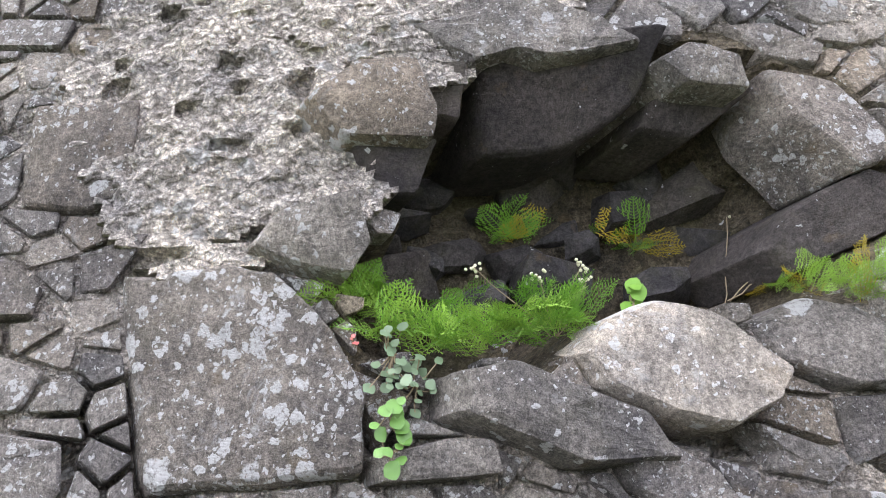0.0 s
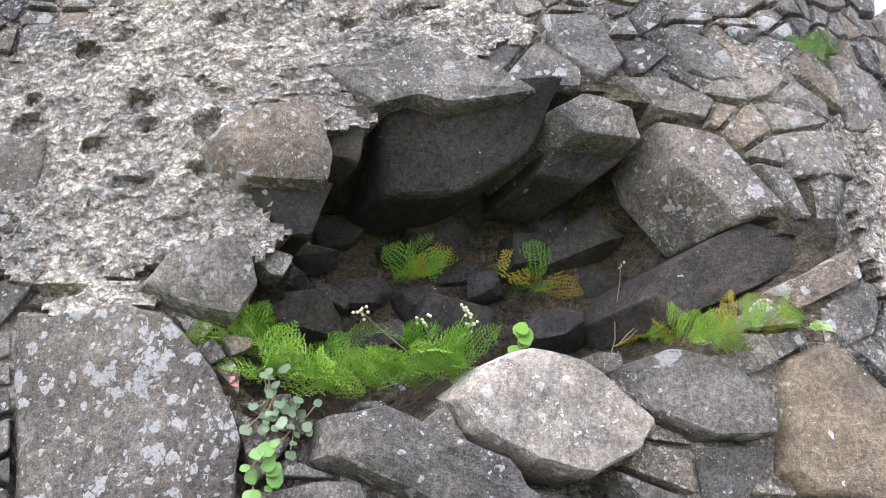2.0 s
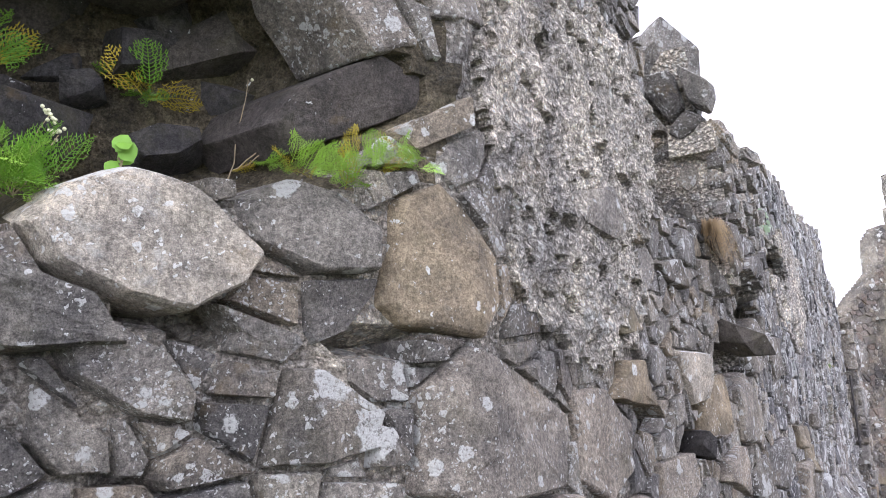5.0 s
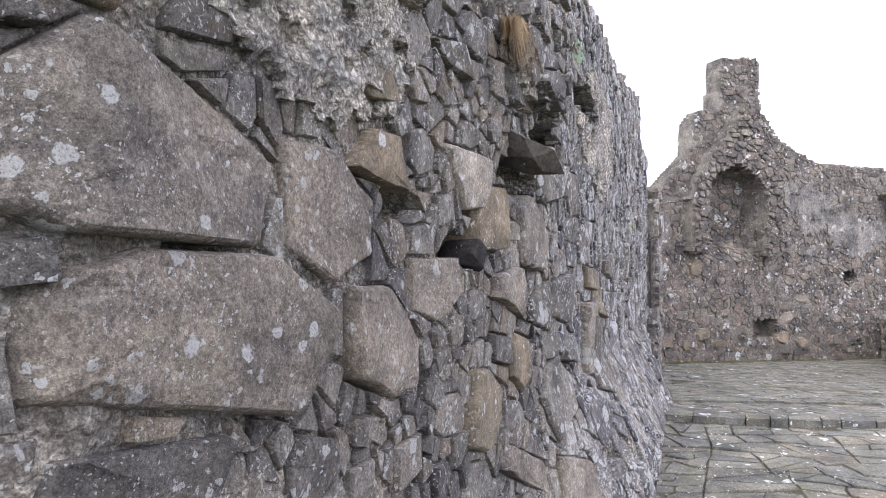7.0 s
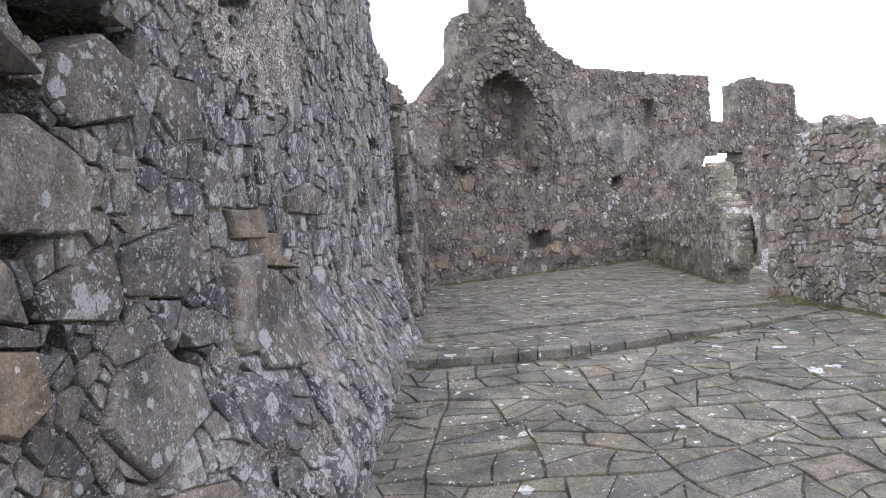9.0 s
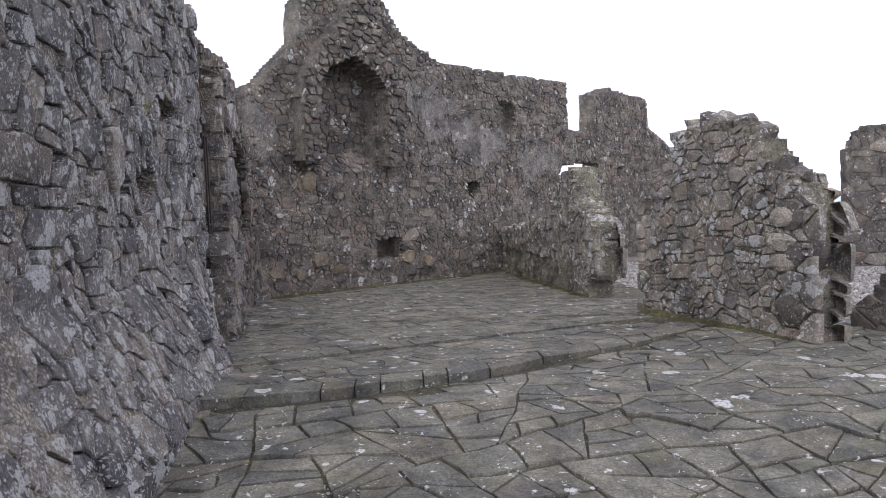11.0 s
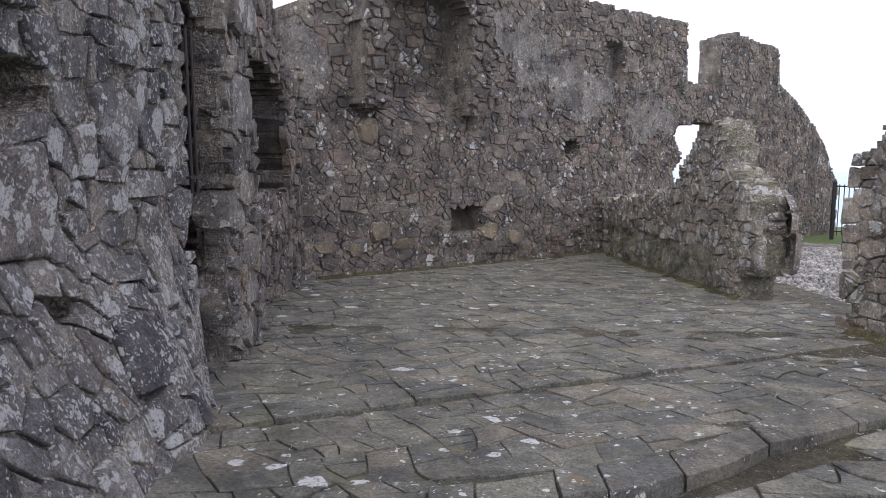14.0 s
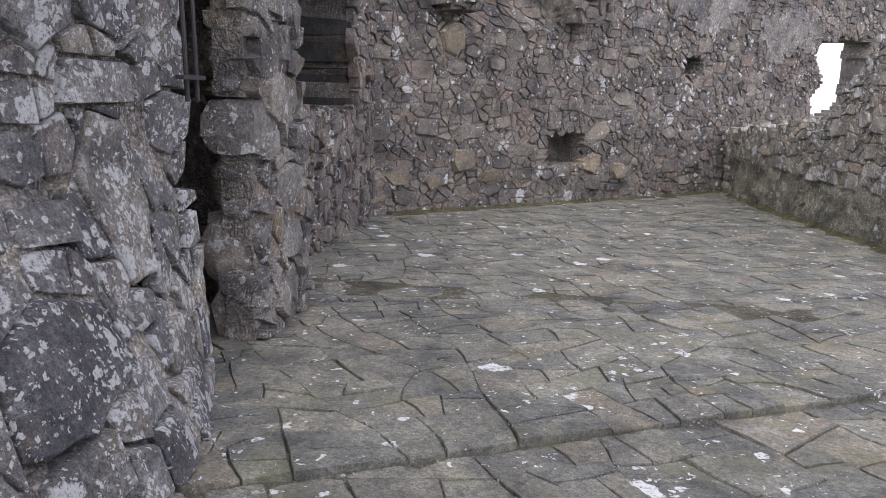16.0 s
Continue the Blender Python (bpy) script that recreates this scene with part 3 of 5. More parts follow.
# Faces inside the niche take darker earth, with some shade in that colour.
wall_left = tagged(core("wall_left", left_world, -6.0, 7.0, -0.2, 4.3, 0.04, left_keep, 1.1, mortar_joint, 0.022, left_face, (niche_shade_earth, lambda u, v: niche(u, v) < 1.5 and v > 2.12)), kind="structure")

def big_stone(ring, to_world, r, proud, sink=0.10):
    """A large stone: chipped edge, several rings, an uneven weathered face."""
    n = len(ring)
    cu, cv = sum(p[0] for p in ring) / n, sum(p[1] for p in ring) / n
    fine = []
    for i in range(n):
        (x0, y0), (x1, y1) = ring[i], ring[(i + 1) % n]
        for k in range(3):
            fine.append((x0 + (x1 - x0) * k / 3, y0 + (y1 - y0) * k / 3))
    n = len(fine)
    tu, tv = r.uniform(-0.10, 0.10), r.uniform(-0.10, 0.10)
    sd = r.uniform(0, 50)
    verts, faces = [], []
    steps = [(1.0, -sink), (1.0, proud * 0.35), (0.965, proud * 0.8), (0.92, proud), (0.72, proud * 1.06), (0.42, proud * 1.1)]
    for shrink, depth in steps:
        for x, y in fine:
            g = 1 + 0.05 * nz(x, y, sd, 14) + 0.02 * nz(x, y, sd, 45)
            dx, dy = (x - cu) * shrink * g, (y - cv) * shrink * g
            b = 0 if depth < 0 else tu * dx + tv * dy + 0.018 * nz(cu + dx, cv + dy, sd, 6) + 0.008 * nz(cu + dx, cv + dy, sd, 19)
            verts.append(to_world(cu + dx, cv + dy, depth + b))
    verts.append(to_world(cu, cv, proud * 1.1 + 0.018 * nz(cu, cv, sd, 6)))
    for q in range(len(steps) - 1):
        for i in range(n):
            j = (i + 1) % n
            faces.append((q * n + i, q * n + j, (q + 1) * n + j, (q + 1) * n + i))
    q = len(steps) - 1
    for i in range(n):
        faces.append((q * n + i, q * n + (i + 1) % n, (q + 1) * n))
    return verts, faces


hr = random.Random(21)
hero_rings = []
near_left = lambda u, v: min(math.hypot(u - a, v - b) for a, b in ((-2.4, 2.2), (-1.5, 1.7), (0, 1.5), (2, 1.3)))


def wall_stone(mat, *corners):
    """One of the large stones of the near wall, by its corners along the wall and up it; stones already laid keep their ground."""
    cu, cv = sum(q[0] for q in corners) / len(corners), sum(q[1] for q in corners) / len(corners)
    if any(inside(h[1], cu, cv) or sum(inside(h[1], *q) for q in corners) > 1 for h in hero_rings):
        return
    ring = [(cu + (u - cu) * 0.985, cv + (v - cv) * 0.985) for u, v in corners]
    hero_rings.append(((cu, cv), ring))
    v, f = big_stone(soften(ring, hr, 0.06), left_world, hr, hr.uniform(0.02, 0.05), 0.14)
    mesh_object("stone", v, f, mat, wall_left)


wall_stone(stone_tan, (-1.82, 1.95), (-1.93, 1.85), (-1.94, 1.64), (-1.86, 1.6), (-1.39, 1.6), (-1.32, 1.78), (-1.59, 1.89))
wall_stone(stone_ochre, (-1.87, 2.33), (-1.96, 2.27), (-2, 2.03), (-1.95, 1.99), (-1.78, 1.96), (-1.7, 2.04), (-1.7, 2.16), (-1.8, 2.26))
wall_stone(stone_tan, (-1.84, 1.55), (-1.71, 1.59), (-1.38, 1.59), (-1.12, 1.46), (-1.26, 1.23), (-1.89, 1.35), (-1.9, 1.49))
wall_stone(stone_tan, (-1.31, 1.85), (-1.11, 1.86), (-0.87, 1.75), (-0.89, 1.6), (-1.09, 1.52), (-1.3, 1.61))
wall_stone(stone_crust, (-2.17, 1.9), (-2.11, 1.9), (-2, 1.81), (-2.01, 1.74), (-2.1, 1.71), (-2.21, 1.71))
wall_stone(stone_near, (-2.53, 1.97), (-2.46, 1.99), (-2.37, 1.93), (-2.32, 1.85), (-2.33, 1.8), (-2.41, 1.82), (-2.51, 1.89))
wall_stone(stone_tan, (-2.13, 1.45), (-2, 1.52), (-1.93, 1.52), (-1.93, 1.4), (-1.95, 1.34), (-2.13, 1.35))
wall_stone(stone_crust, (-2.14, 1.56), (-2.07, 1.59), (-1.98, 1.59), (-1.98, 1.53), (-2.04, 1.5), (-2.13, 1.47))
wall_stone(stone_tan, (-1.04, 1.52), (-0.81, 1.52), (-0.55, 1.35), (-0.51, 1.2), (-0.74, 1.19), (-1, 1.28))
wall_stone(stone_crust, (-2.02, 1.7), (-2.02, 1.79), (-1.99, 1.78), (-1.96, 1.72), (-1.97, 1.7))
wall_stone(stone_ochre, (-1.04, 1.82), (-0.91, 1.94), (-0.75, 1.95), (-0.69, 1.79), (-0.86, 1.8))
wall_stone(stone_near, (-1.93, 1.59), (-1.86, 1.6), (-1.85, 1.53), (-1.92, 1.52))
wall_stone(stone_near, (-1.94, 1.96), (-1.9, 1.95), (-1.88, 1.91), (-1.93, 1.91))
wall_stone(stone_near, (-1.25, 2.43), (-0.93, 2.52), (-0.84, 2.38), (-0.96, 2.32), (-1.26, 2.35))
wall_stone(stone_crust, (-0.49, 2.32), (-0.25, 2.37), (-0.15, 2.25), (-0.39, 2.26))
wall_stone(stone_pale, (-0.37, 2), (0.03, 2), (-0, 1.8), (-0.19, 1.78))
wall_stone(stone_tan, (-0.64, 1.6), (-0.27, 1.61), (-0.22, 1.48), (-0.42, 1.39), (-0.6, 1.44))
wall_stone(stone_ochre, (-1.03, 2.14), (-0.79, 2.13), (-0.71, 2.05), (-0.91, 2.02), (-1, 2.07))
wall_stone(stone_near, (-2.55, 1.88), (-2.44, 1.78), (-2.43, 1.72), (-2.5, 1.72), (-2.55, 1.78))
wall_stone(stone_near, (-2.1, 1.68), (-1.98, 1.67), (-1.96, 1.6), (-2.04, 1.59), (-2.11, 1.62))
wall_stone(stone_near, (-1.22, 2.42), (-0.98, 2.53), (-0.85, 2.43), (-0.92, 2.34), (-1.19, 2.36))
wall_stone(stone_ochre, (-0.05, 1.88), (0.31, 1.93), (0.23, 1.66), (0.09, 1.64), (-0.06, 1.65))
wall_stone(stone_tan, (0.5, 1.85), (0.7, 1.94), (0.97, 1.82), (0.95, 1.57), (0.56, 1.6))
wall_stone(stone_crust, (0.84, 2.12), (1.12, 2.24), (1.31, 2.17), (1.27, 1.97), (0.93, 1.91), (0.8, 1.99))
wall_stone(stone_crust, (1.5, 2.16), (1.78, 2.16), (1.86, 1.93), (1.58, 1.89), (1.44, 2.01))
wall_stone(stone_near, (1.13, 1.52), (1.56, 1.57), (1.69, 1.35), (1.54, 1.28), (1.14, 1.34))
wall_stone(stone_tan, (0.18, 1.55), (0.49, 1.59), (0.6, 1.49), (0.67, 1.33), (0.39, 1.42), (0.16, 1.46))
wall_stone(stone_ochre, (0.4, 1.25), (0.5, 1.3), (0.68, 1.26), (0.7, 1.1), (0.55, 1.04), (0.39, 1.12))
wall_stone(stone_near, (1.01, 1.09), (1.25, 1.13), (1.63, 0.99), (1.62, 0.79), (1.13, 0.69), (0.92, 0.94))
wall_stone(stone_ochre, (-0.09, 1.2), (0.11, 1.18), (0.32, 1.09), (0.33, 0.89), (0.09, 0.86), (-0.11, 0.92))
wall_stone(stone_crust, (0.7, 1.44), (1.08, 1.54), (1.11, 1.34), (1.06, 1.27), (0.71, 1.34))
wall_stone(stone_tan, (1.92, 1.39), (2.41, 1.39), (2.52, 0.87), (2.03, 0.93))
wall_stone(stone_tan, (1.07, 0.64), (1.63, 0.5), (1.69, 0.17), (1.07, 0.42))
wall_stone(stone_ochre, (1.99, 1.62), (2.49, 1.6), (2.48, 1.45), (2.06, 1.48))
wall_stone(stone_near, (0.14, 1.32), (0.37, 1.29), (0.37, 1.17), (0.16, 1.21))
wall_stone(stone_tan, (0.36, 0.84), (0.9, 0.65), (0.94, 0.48), (0.3, 0.74))
wall_stone(stone_crust, (2.21, 1.32), (2.62, 1.28), (3.06, 1.11), (3.22, 0.89), (2.95, 0.67), (2.16, 0.83))
wall_stone(stone_ochre, (2.23, 1.5), (2.65, 1.47), (2.63, 1.35), (2.98, 1.24), (2.21, 1.34))
wall_stone(stone_crust, (2.85, 1.67), (3.42, 1.75), (3.82, 1.7), (3.74, 1.52), (2.89, 1.57))
for u, v, w, h in ((1.9, 1.75, 0.3, 0.26), (2.0, 0.7, 0.4, 0.34), (3.5, 1.0, 0.4, 0.4), (3.3, 1.5, 0.3, 0.4), (4.1, 1.3, 0.4, 0.3), (4.6, 1.7, 0.34, 0.4), (5.2, 1.2, 0.5, 0.4), (5.9, 1.5, 0.36, 0.4), (6.2, 0.9, 0.3, 0.5), (5.7, 0.6, 0.5, 0.3)):
    wall_stone(stone_side, *hero_ring(u, v, w, h, 10, 3, hr))


# the blocks that frame the niche: outline, how far the face stands out, how deep the stone reaches
def niche_block(outline, proud, deep, mat, tip=(0.0, 0.0), back=0.0):
    cu, cv = sum(q[0] for q in outline) / len(outline), sum(q[1] for q in outline) / len(outline)
    leaned = lambda u, v, d: left_world(u, v, d - back + (tip[0] * (u - cu) + tip[1] * (v - cv)) * (d > 0))
    v, f = big_stone(soften(outline, hr, 0.07), leaned, hr, proud, deep)
    mesh_object("stone", v, f, mat, wall_left)
    hero_rings.append(((cu, cv), outline))


niche_block([(-3.46, 2.33), (-3.3, 2.36), (-3.16, 2.34), (-3.03, 2.19), (-2.97, 2.05), (-2.96, 1.91), (-3.13, 1.88), (-3.34, 1.86)], 0.05, 0.15, stone_crust)
niche_block([(-3.17, 2.77), (-3.07, 2.87), (-2.94, 2.87), (-2.88, 2.73), (-2.88, 2.65), (-3.07, 2.66)], 0.12, 0.4, stone_near, (0, 0.25))
# Underside of the block above, its shade put into a darker stone.
niche_block([(-3.06, 2.69), (-2.86, 2.68), (-2.88, 2.55), (-2.95, 2.55)], 0.03, 0.3, stone_brown_shade, (0, 0.5), 0.0)
niche_block([(-3.23, 2.39), (-3.18, 2.47), (-3.04, 2.51), (-2.99, 2.39), (-3.02, 2.32), (-3.11, 2.34)], 0.10, 0.3, stone_near, (0, 0.3))
niche_block([(-2.94, 3.04), (-2.83, 3.06), (-2.7, 3.14), (-2.52, 3.03), (-2.43, 2.94), (-2.63, 2.91), (-2.71, 2.93), (-2.79, 2.91)], 0.07, 0.4, stone_near, (0, 0.15))
niche_block([(-2.76, 2.95), (-2.68, 2.99), (-2.39, 2.99), (-2.39, 2.83), (-2.5, 2.75), (-2.69, 2.74)], 0.03, 0.35, stone_brown_shade, (0, 0.9), 0.06)
niche_block([(-2.92, 2.94), (-2.8, 2.92), (-2.79, 2.77), (-2.85, 2.79)], 0.03, 0.3, stone_brown_shade, (0.2, 0.4), 0.02)
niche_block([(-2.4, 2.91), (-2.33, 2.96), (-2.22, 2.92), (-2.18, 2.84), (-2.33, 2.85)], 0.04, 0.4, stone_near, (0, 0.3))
niche_block([(-2.34, 2.94), (-2.13, 2.88), (-2.22, 2.78), (-2.35, 2.8)], 0.03, 0.3, stone_brown_shade, (0, 0.9), 0.10)
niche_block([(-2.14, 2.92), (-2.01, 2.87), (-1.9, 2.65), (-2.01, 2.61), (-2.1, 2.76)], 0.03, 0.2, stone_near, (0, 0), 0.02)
niche_block([(-1.97, 2.63), (-1.88, 2.59), (-1.87, 2.51), (-1.95, 2.46), (-2.08, 2.39), (-2.13, 2.45), (-2.09, 2.54)], 0.04, 0.3, stone_brown_shade, (0.1, 0.5), 0.09)
niche_block([(-2.59, 2.16), (-2.53, 2.24), (-2.43, 2.29), (-2.33, 2.26), (-2.27, 2.18), (-2.23, 2.12), (-2.27, 2.06), (-2.36, 2), (-2.46, 2.03), (-2.55, 2.09)], 0.06, 0.25, stone_pale, (0, -0.2))
niche_block([(-2.83, 2.11), (-2.74, 2.13), (-2.62, 2.08), (-2.49, 2.03), (-2.43, 1.94), (-2.61, 1.93), (-2.83, 2.02)], 0.10, 0.25, stone_crown, (0, -0.05))
niche_block([(-2.26, 2.23), (-2.16, 2.3), (-2.08, 2.28), (-2.01, 2.19), (-2.02, 2.1), (-2.13, 2.09), (-2.23, 2.15)], 0.04, 0.2, stone_crown, (0, -0.2))
niche_block([(-2.95, 1.94), (-2.83, 1.98), (-2.75, 1.98), (-2.73, 1.91), (-2.94, 1.89)], 0.06, 0.2, stone_crown)
niche_block([(-2.05, 2.33), (-2, 2.33), (-1.97, 2.27), (-2.01, 2.25)], 0.03, 0.15, stone_near)
niche_block([(-2.41, 3.25), (-2.27, 3.25), (-2.21, 3.09), (-2.26, 3.03), (-2.36, 3.12)], 0.02, 0.12, stone_near)
niche_block([(-2.22, 3.04), (-2.13, 3.04), (-2.02, 2.96), (-2.04, 2.91), (-2.14, 2.94)], 0.025, 0.12, stone_near)
niche_block([(-2.13, 3.2), (-2.01, 3.16), (-1.94, 3.05), (-2.01, 3.03), (-2.07, 3.06)], 0.02, 0.12, stone_near)
niche_block([(-1.9, 2.86), (-1.75, 2.9), (-1.69, 2.77), (-1.87, 2.73)], 0.015, 0.12, stone_near)
niche_block([(-1.69, 3.17), (-1.49, 3.18), (-1.47, 2.97), (-1.65, 2.94)], 0.015, 0.12, stone_near)
niche_block([(-3.715, 2.52), (-3.745, 2.80), (-3.51, 2.81), (-3.48, 2.55), (-3.56, 2.505)], 0.035, 0.12, stone_near)
lr = random.Random(8)
masonry(wall_left, lr, left_world, -5.2, 1.2, -0.15, 4.1, left_keep, open_left, stone_near, near_left, (0.16, 0.44), (0.12, 0.30), 0.5, 0.105, 1.5, 0.018, hero_rings, lambda u, v: rendered(u, v) or lr.random() < 0.06, 300)
masonry(wall_left, lr, left_world, 1.2, 6.95, -0.15, 3.75, left_keep, open_left, stone_side, near_left, (0.16, 0.46), (0.14, 0.40), 0.32, 0.13, 1.2, 0.016, hero_rings, lambda u, v: rendered(u, v) and lr.random() < 0.6 or lr.random() < 0.12, 260)

# pillar between the slit and the recess, and the wall behind them
pillar_keep = lambda u, v: v < 2.7 + 0.06 * nz(u, 0, 2, 5) and u > 7.14 - 0.1 * max(0, v - 1.0) + 0.08 * nz(0, v, 1, 4) and u < 7.86 - 0.14 * max(0, v - 0.5) + 0.06 * nz(0, v, 6, 4)


def pillar_world(u, v, d):
    return (-0.09 + d, u, v)


def pillar_side(u, v, d):
    return (-0.09 - u, 7.17 - 0.1 * max(0, v - 1.0) - d, v)


wall_pillar = tagged(core("wall_pillar", pillar_world, 6.8, 8.1, -0.1, 2.8, 0.05, pillar_keep, 0.13, mortar_far, 0.02), kind="structure")
masonry(wall_pillar, random.Random(3), pillar_world, 6.85, 8.0, 0.02, 2.7, pillar_keep, lambda u, v: False, stone_near, lambda u, v: 0, (0.22, 0.46), (0.2, 0.42), 0.7, 0.13, 1.3, 0.04)
rubble(wall_pillar, random.Random(5), pillar_side, 0.0, 0.12, 0.1, 2.6, 0.2, lambda u, v: 0 <= u < 0.12, stone_near, 0.04, lambda u, v: 0, 1.2)

BACK0, BACKD = (-0.50, 6.3), (-0.0176, 0.99985)


def back_world(u, v, d):
    return (BACK0[0] + BACKD[0] * u + BACKD[1] * d, BACK0[1] + BACKD[1] * u - BACKD[0] * d, v)


back_top = lerp_profile([(0, 3.05), (3.3, 3.15), (3.7, 3.0), (3.95, 2.8), (4.3, 2.38), (4.8, 2.3), (5.15, 2.6)])
back_keep = lambda u, v: v < back_top(u) + 0.07 * nz(u, 0, 3, 4)


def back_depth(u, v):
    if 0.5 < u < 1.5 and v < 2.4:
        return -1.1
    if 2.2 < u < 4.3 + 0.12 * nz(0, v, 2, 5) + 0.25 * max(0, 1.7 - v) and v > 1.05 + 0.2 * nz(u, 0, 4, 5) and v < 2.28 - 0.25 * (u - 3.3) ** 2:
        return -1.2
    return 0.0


# Recess and slit faces take dark stone: their shade is put into the colour.
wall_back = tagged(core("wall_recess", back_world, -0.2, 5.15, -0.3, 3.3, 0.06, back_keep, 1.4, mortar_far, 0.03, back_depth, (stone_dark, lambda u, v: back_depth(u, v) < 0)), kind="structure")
masonry(wall_back, random.Random(13), back_world, 0.2, 5.1, -0.2, 3.2, back_keep, lambda u, v: back_depth(u, v) < 0, stone_far, lambda u, v: 0, (0.18, 0.36), (0.12, 0.26), 0.3, 0.15, 1.7, 0.03)

# ---- end wall with its gable, chimney and window ----
far_top = lerp_profile([(-1.2, 2.55), (-0.39, 2.86), (0.15, 3.22), (0.6, 3.65), (0.88, 3.95), (0.9, 4.5), (1.06, 4.74), (1.36, 4.75), (1.42, 4.6), (1.52, 4.92), (1.56, 5.8), (2.42, 5.9), (2.5, 4.85), (2.99, 4.3), (3.4, 4.12), (3.87, 3.93), (5.4, 3.88), (7.86, 3.91), (7.9, 2.87), (9.0, 2.86), (9.03, 3.79), (9.6, 3.92), (11.28, 3.82), (11.4, 3.08), (12.0, 2.9), (12.55, 2.62), (13.3, 2.2), (13.9, 1.7), (14.3, 1.2), (14.6, 1.0)])


def far_hole(u, v):
    return 7.7 + 0.12 * math.sin(v * 9) < u < 9.1 and 0.95 + 0.4 * max(0, u - 8.4) < v < 2.2 - 0.1 * (u < 8.1)


def far_keep(u, v):
    return v < far_top(u) + 0.05 * nz(u, 0, 5, 4) + 0.04 * nz(u, 0, 2, 9) and not far_hole(u + 0.05 * nz(u, v, 0, 6), v + 0.05 * nz(u, v, 4, 6))


FAR_HOLES = [(2.32, 2.86, 0.40, 0.76, 0.38), (4.60, 4.95, 1.5, 1.72, 0.25), (5.55, 6.05, 2.75, 3.35, 0.2), (9.9, 10.2, 1.9, 2.1, 0.2)]


def arch_recess(u, v):
    return 1.06 < u < 2.36 and 1.9 < v < 3.28 + 0.45 * max(0, 1 - abs(u - 1.71) / 0.66) ** 0.6


def far_depth(u, v):
    if arch_recess(u, v):
        return -0.3 * min(1, (v - 1.9) * 3)
    for a, b, c, d, deep in FAR_HOLES:
        if a < u < b and c < v < d:
            return -deep
    return 0.0


wall_far = tagged(core("wall_end", far_world, -1.2, 14.6, -0.4, 6.1, 0.06, far_keep, 0.45, mortar_far, 0.03, far_depth), kind="structure")
near_far_ochre = random.Random(9)
near_far = lambda u, v: math.hypot(u - 2.4, (v - 1) * 1.5)
far_skip_rng = random.Random(2)
limed = lambda u, v: ell(u, v, 3.7, 3.05, 0.75, 0.8) < 1 or ell(u, v, 5.0, 2.55, 0.8, 0.4) < 1 or ell(u, v, -0.1, 2.55, 0.5, 0.5) < 1
masonry(wall_far, random.Random(17), far_world, -1.0, 14.4, -0.3, 5.9, far_keep, lambda u, v: far_depth(u, v) < 0, stone_far, near_far, (0.18, 0.40), (0.12, 0.26), 0.30, 0.135, 2.1, 0.018, (), lambda u, v: limed(u, v) and far_skip_rng.random() < 0.4, 300, 0.006)

masonry(wall_far, random.Random(23), lambda u, v, d: far_world(u, v, d - 0.3 * min(1, max(0, v - 1.9) * 3)), 1.04, 2.4, 1.9, 3.75, arch_recess, lambda u, v: False, stone_far, near_far, (0.2, 0.34), (0.12, 0.22), 0.3, 0.15, 1.9, 0.024, (), limit=0)

lay_stones(wall_far, [hero_ring(cu, cv, w, h, 0, 3, near_far_ochre) for cu, cv, w, h in ((0.92, 1.76, 0.34, 0.36), (3.0, 0.42, 0.36, 0.26), (3.5, 0.3, 0.3, 0.22), (0.3, 0.35, 0.34, 0.2), (1.1, 0.5, 0.36, 0.26), (1.5, 0.3, 0.3, 0.2), (0.75, 0.28, 0.26, 0.18))], far_world, stone_ochre, near_far_ochre, 0.05, near_far)

# the chimney breast: two corbelled jambs under an arch
def breast_keep(u, v):
    if not (0.70 + 0.03 * nz(0, v, 1, 6) + 0.75 * max(0, v - 3.3) < u < 2.74 + 0.03 * nz(0, v, 4, 6) - 0.5 * max(0, v - 3.4)) or v < 2.0 + 0.05 * nz(u, 0, 1, 9):
        return False
    if u > 2.42 and v < 2.0 or 1.04 < u < 2.38 and v < 3.3:
        return False
    return not (v < 3.3 + 0.45 * max(0, 1 - abs(u - 1.71) / 0.67) ** 0.6 and 1.04 < u < 2.38) and v < far_top(u) - 0.02


def breast_world(u, v, d):
    return far_world(u, v, d + 0.30)


wall_breast = tagged(core("wall_chimney_breast", breast_world, 0.6, 2.85, 1.95, 5.0, 0.06, breast_keep, 0.31, mortar_far, 0.03), kind="structure")
masonry(wall_breast, random.Random(19), breast_world, 0.6, 2.85, 1.95, 4.9, breast_keep, lambda u, v: False, stone_far, lambda u, v: 0, (0.18, 0.32), (0.12, 0.24), 0.34, 0.16, 1.9, 0.036, gap=0.010)

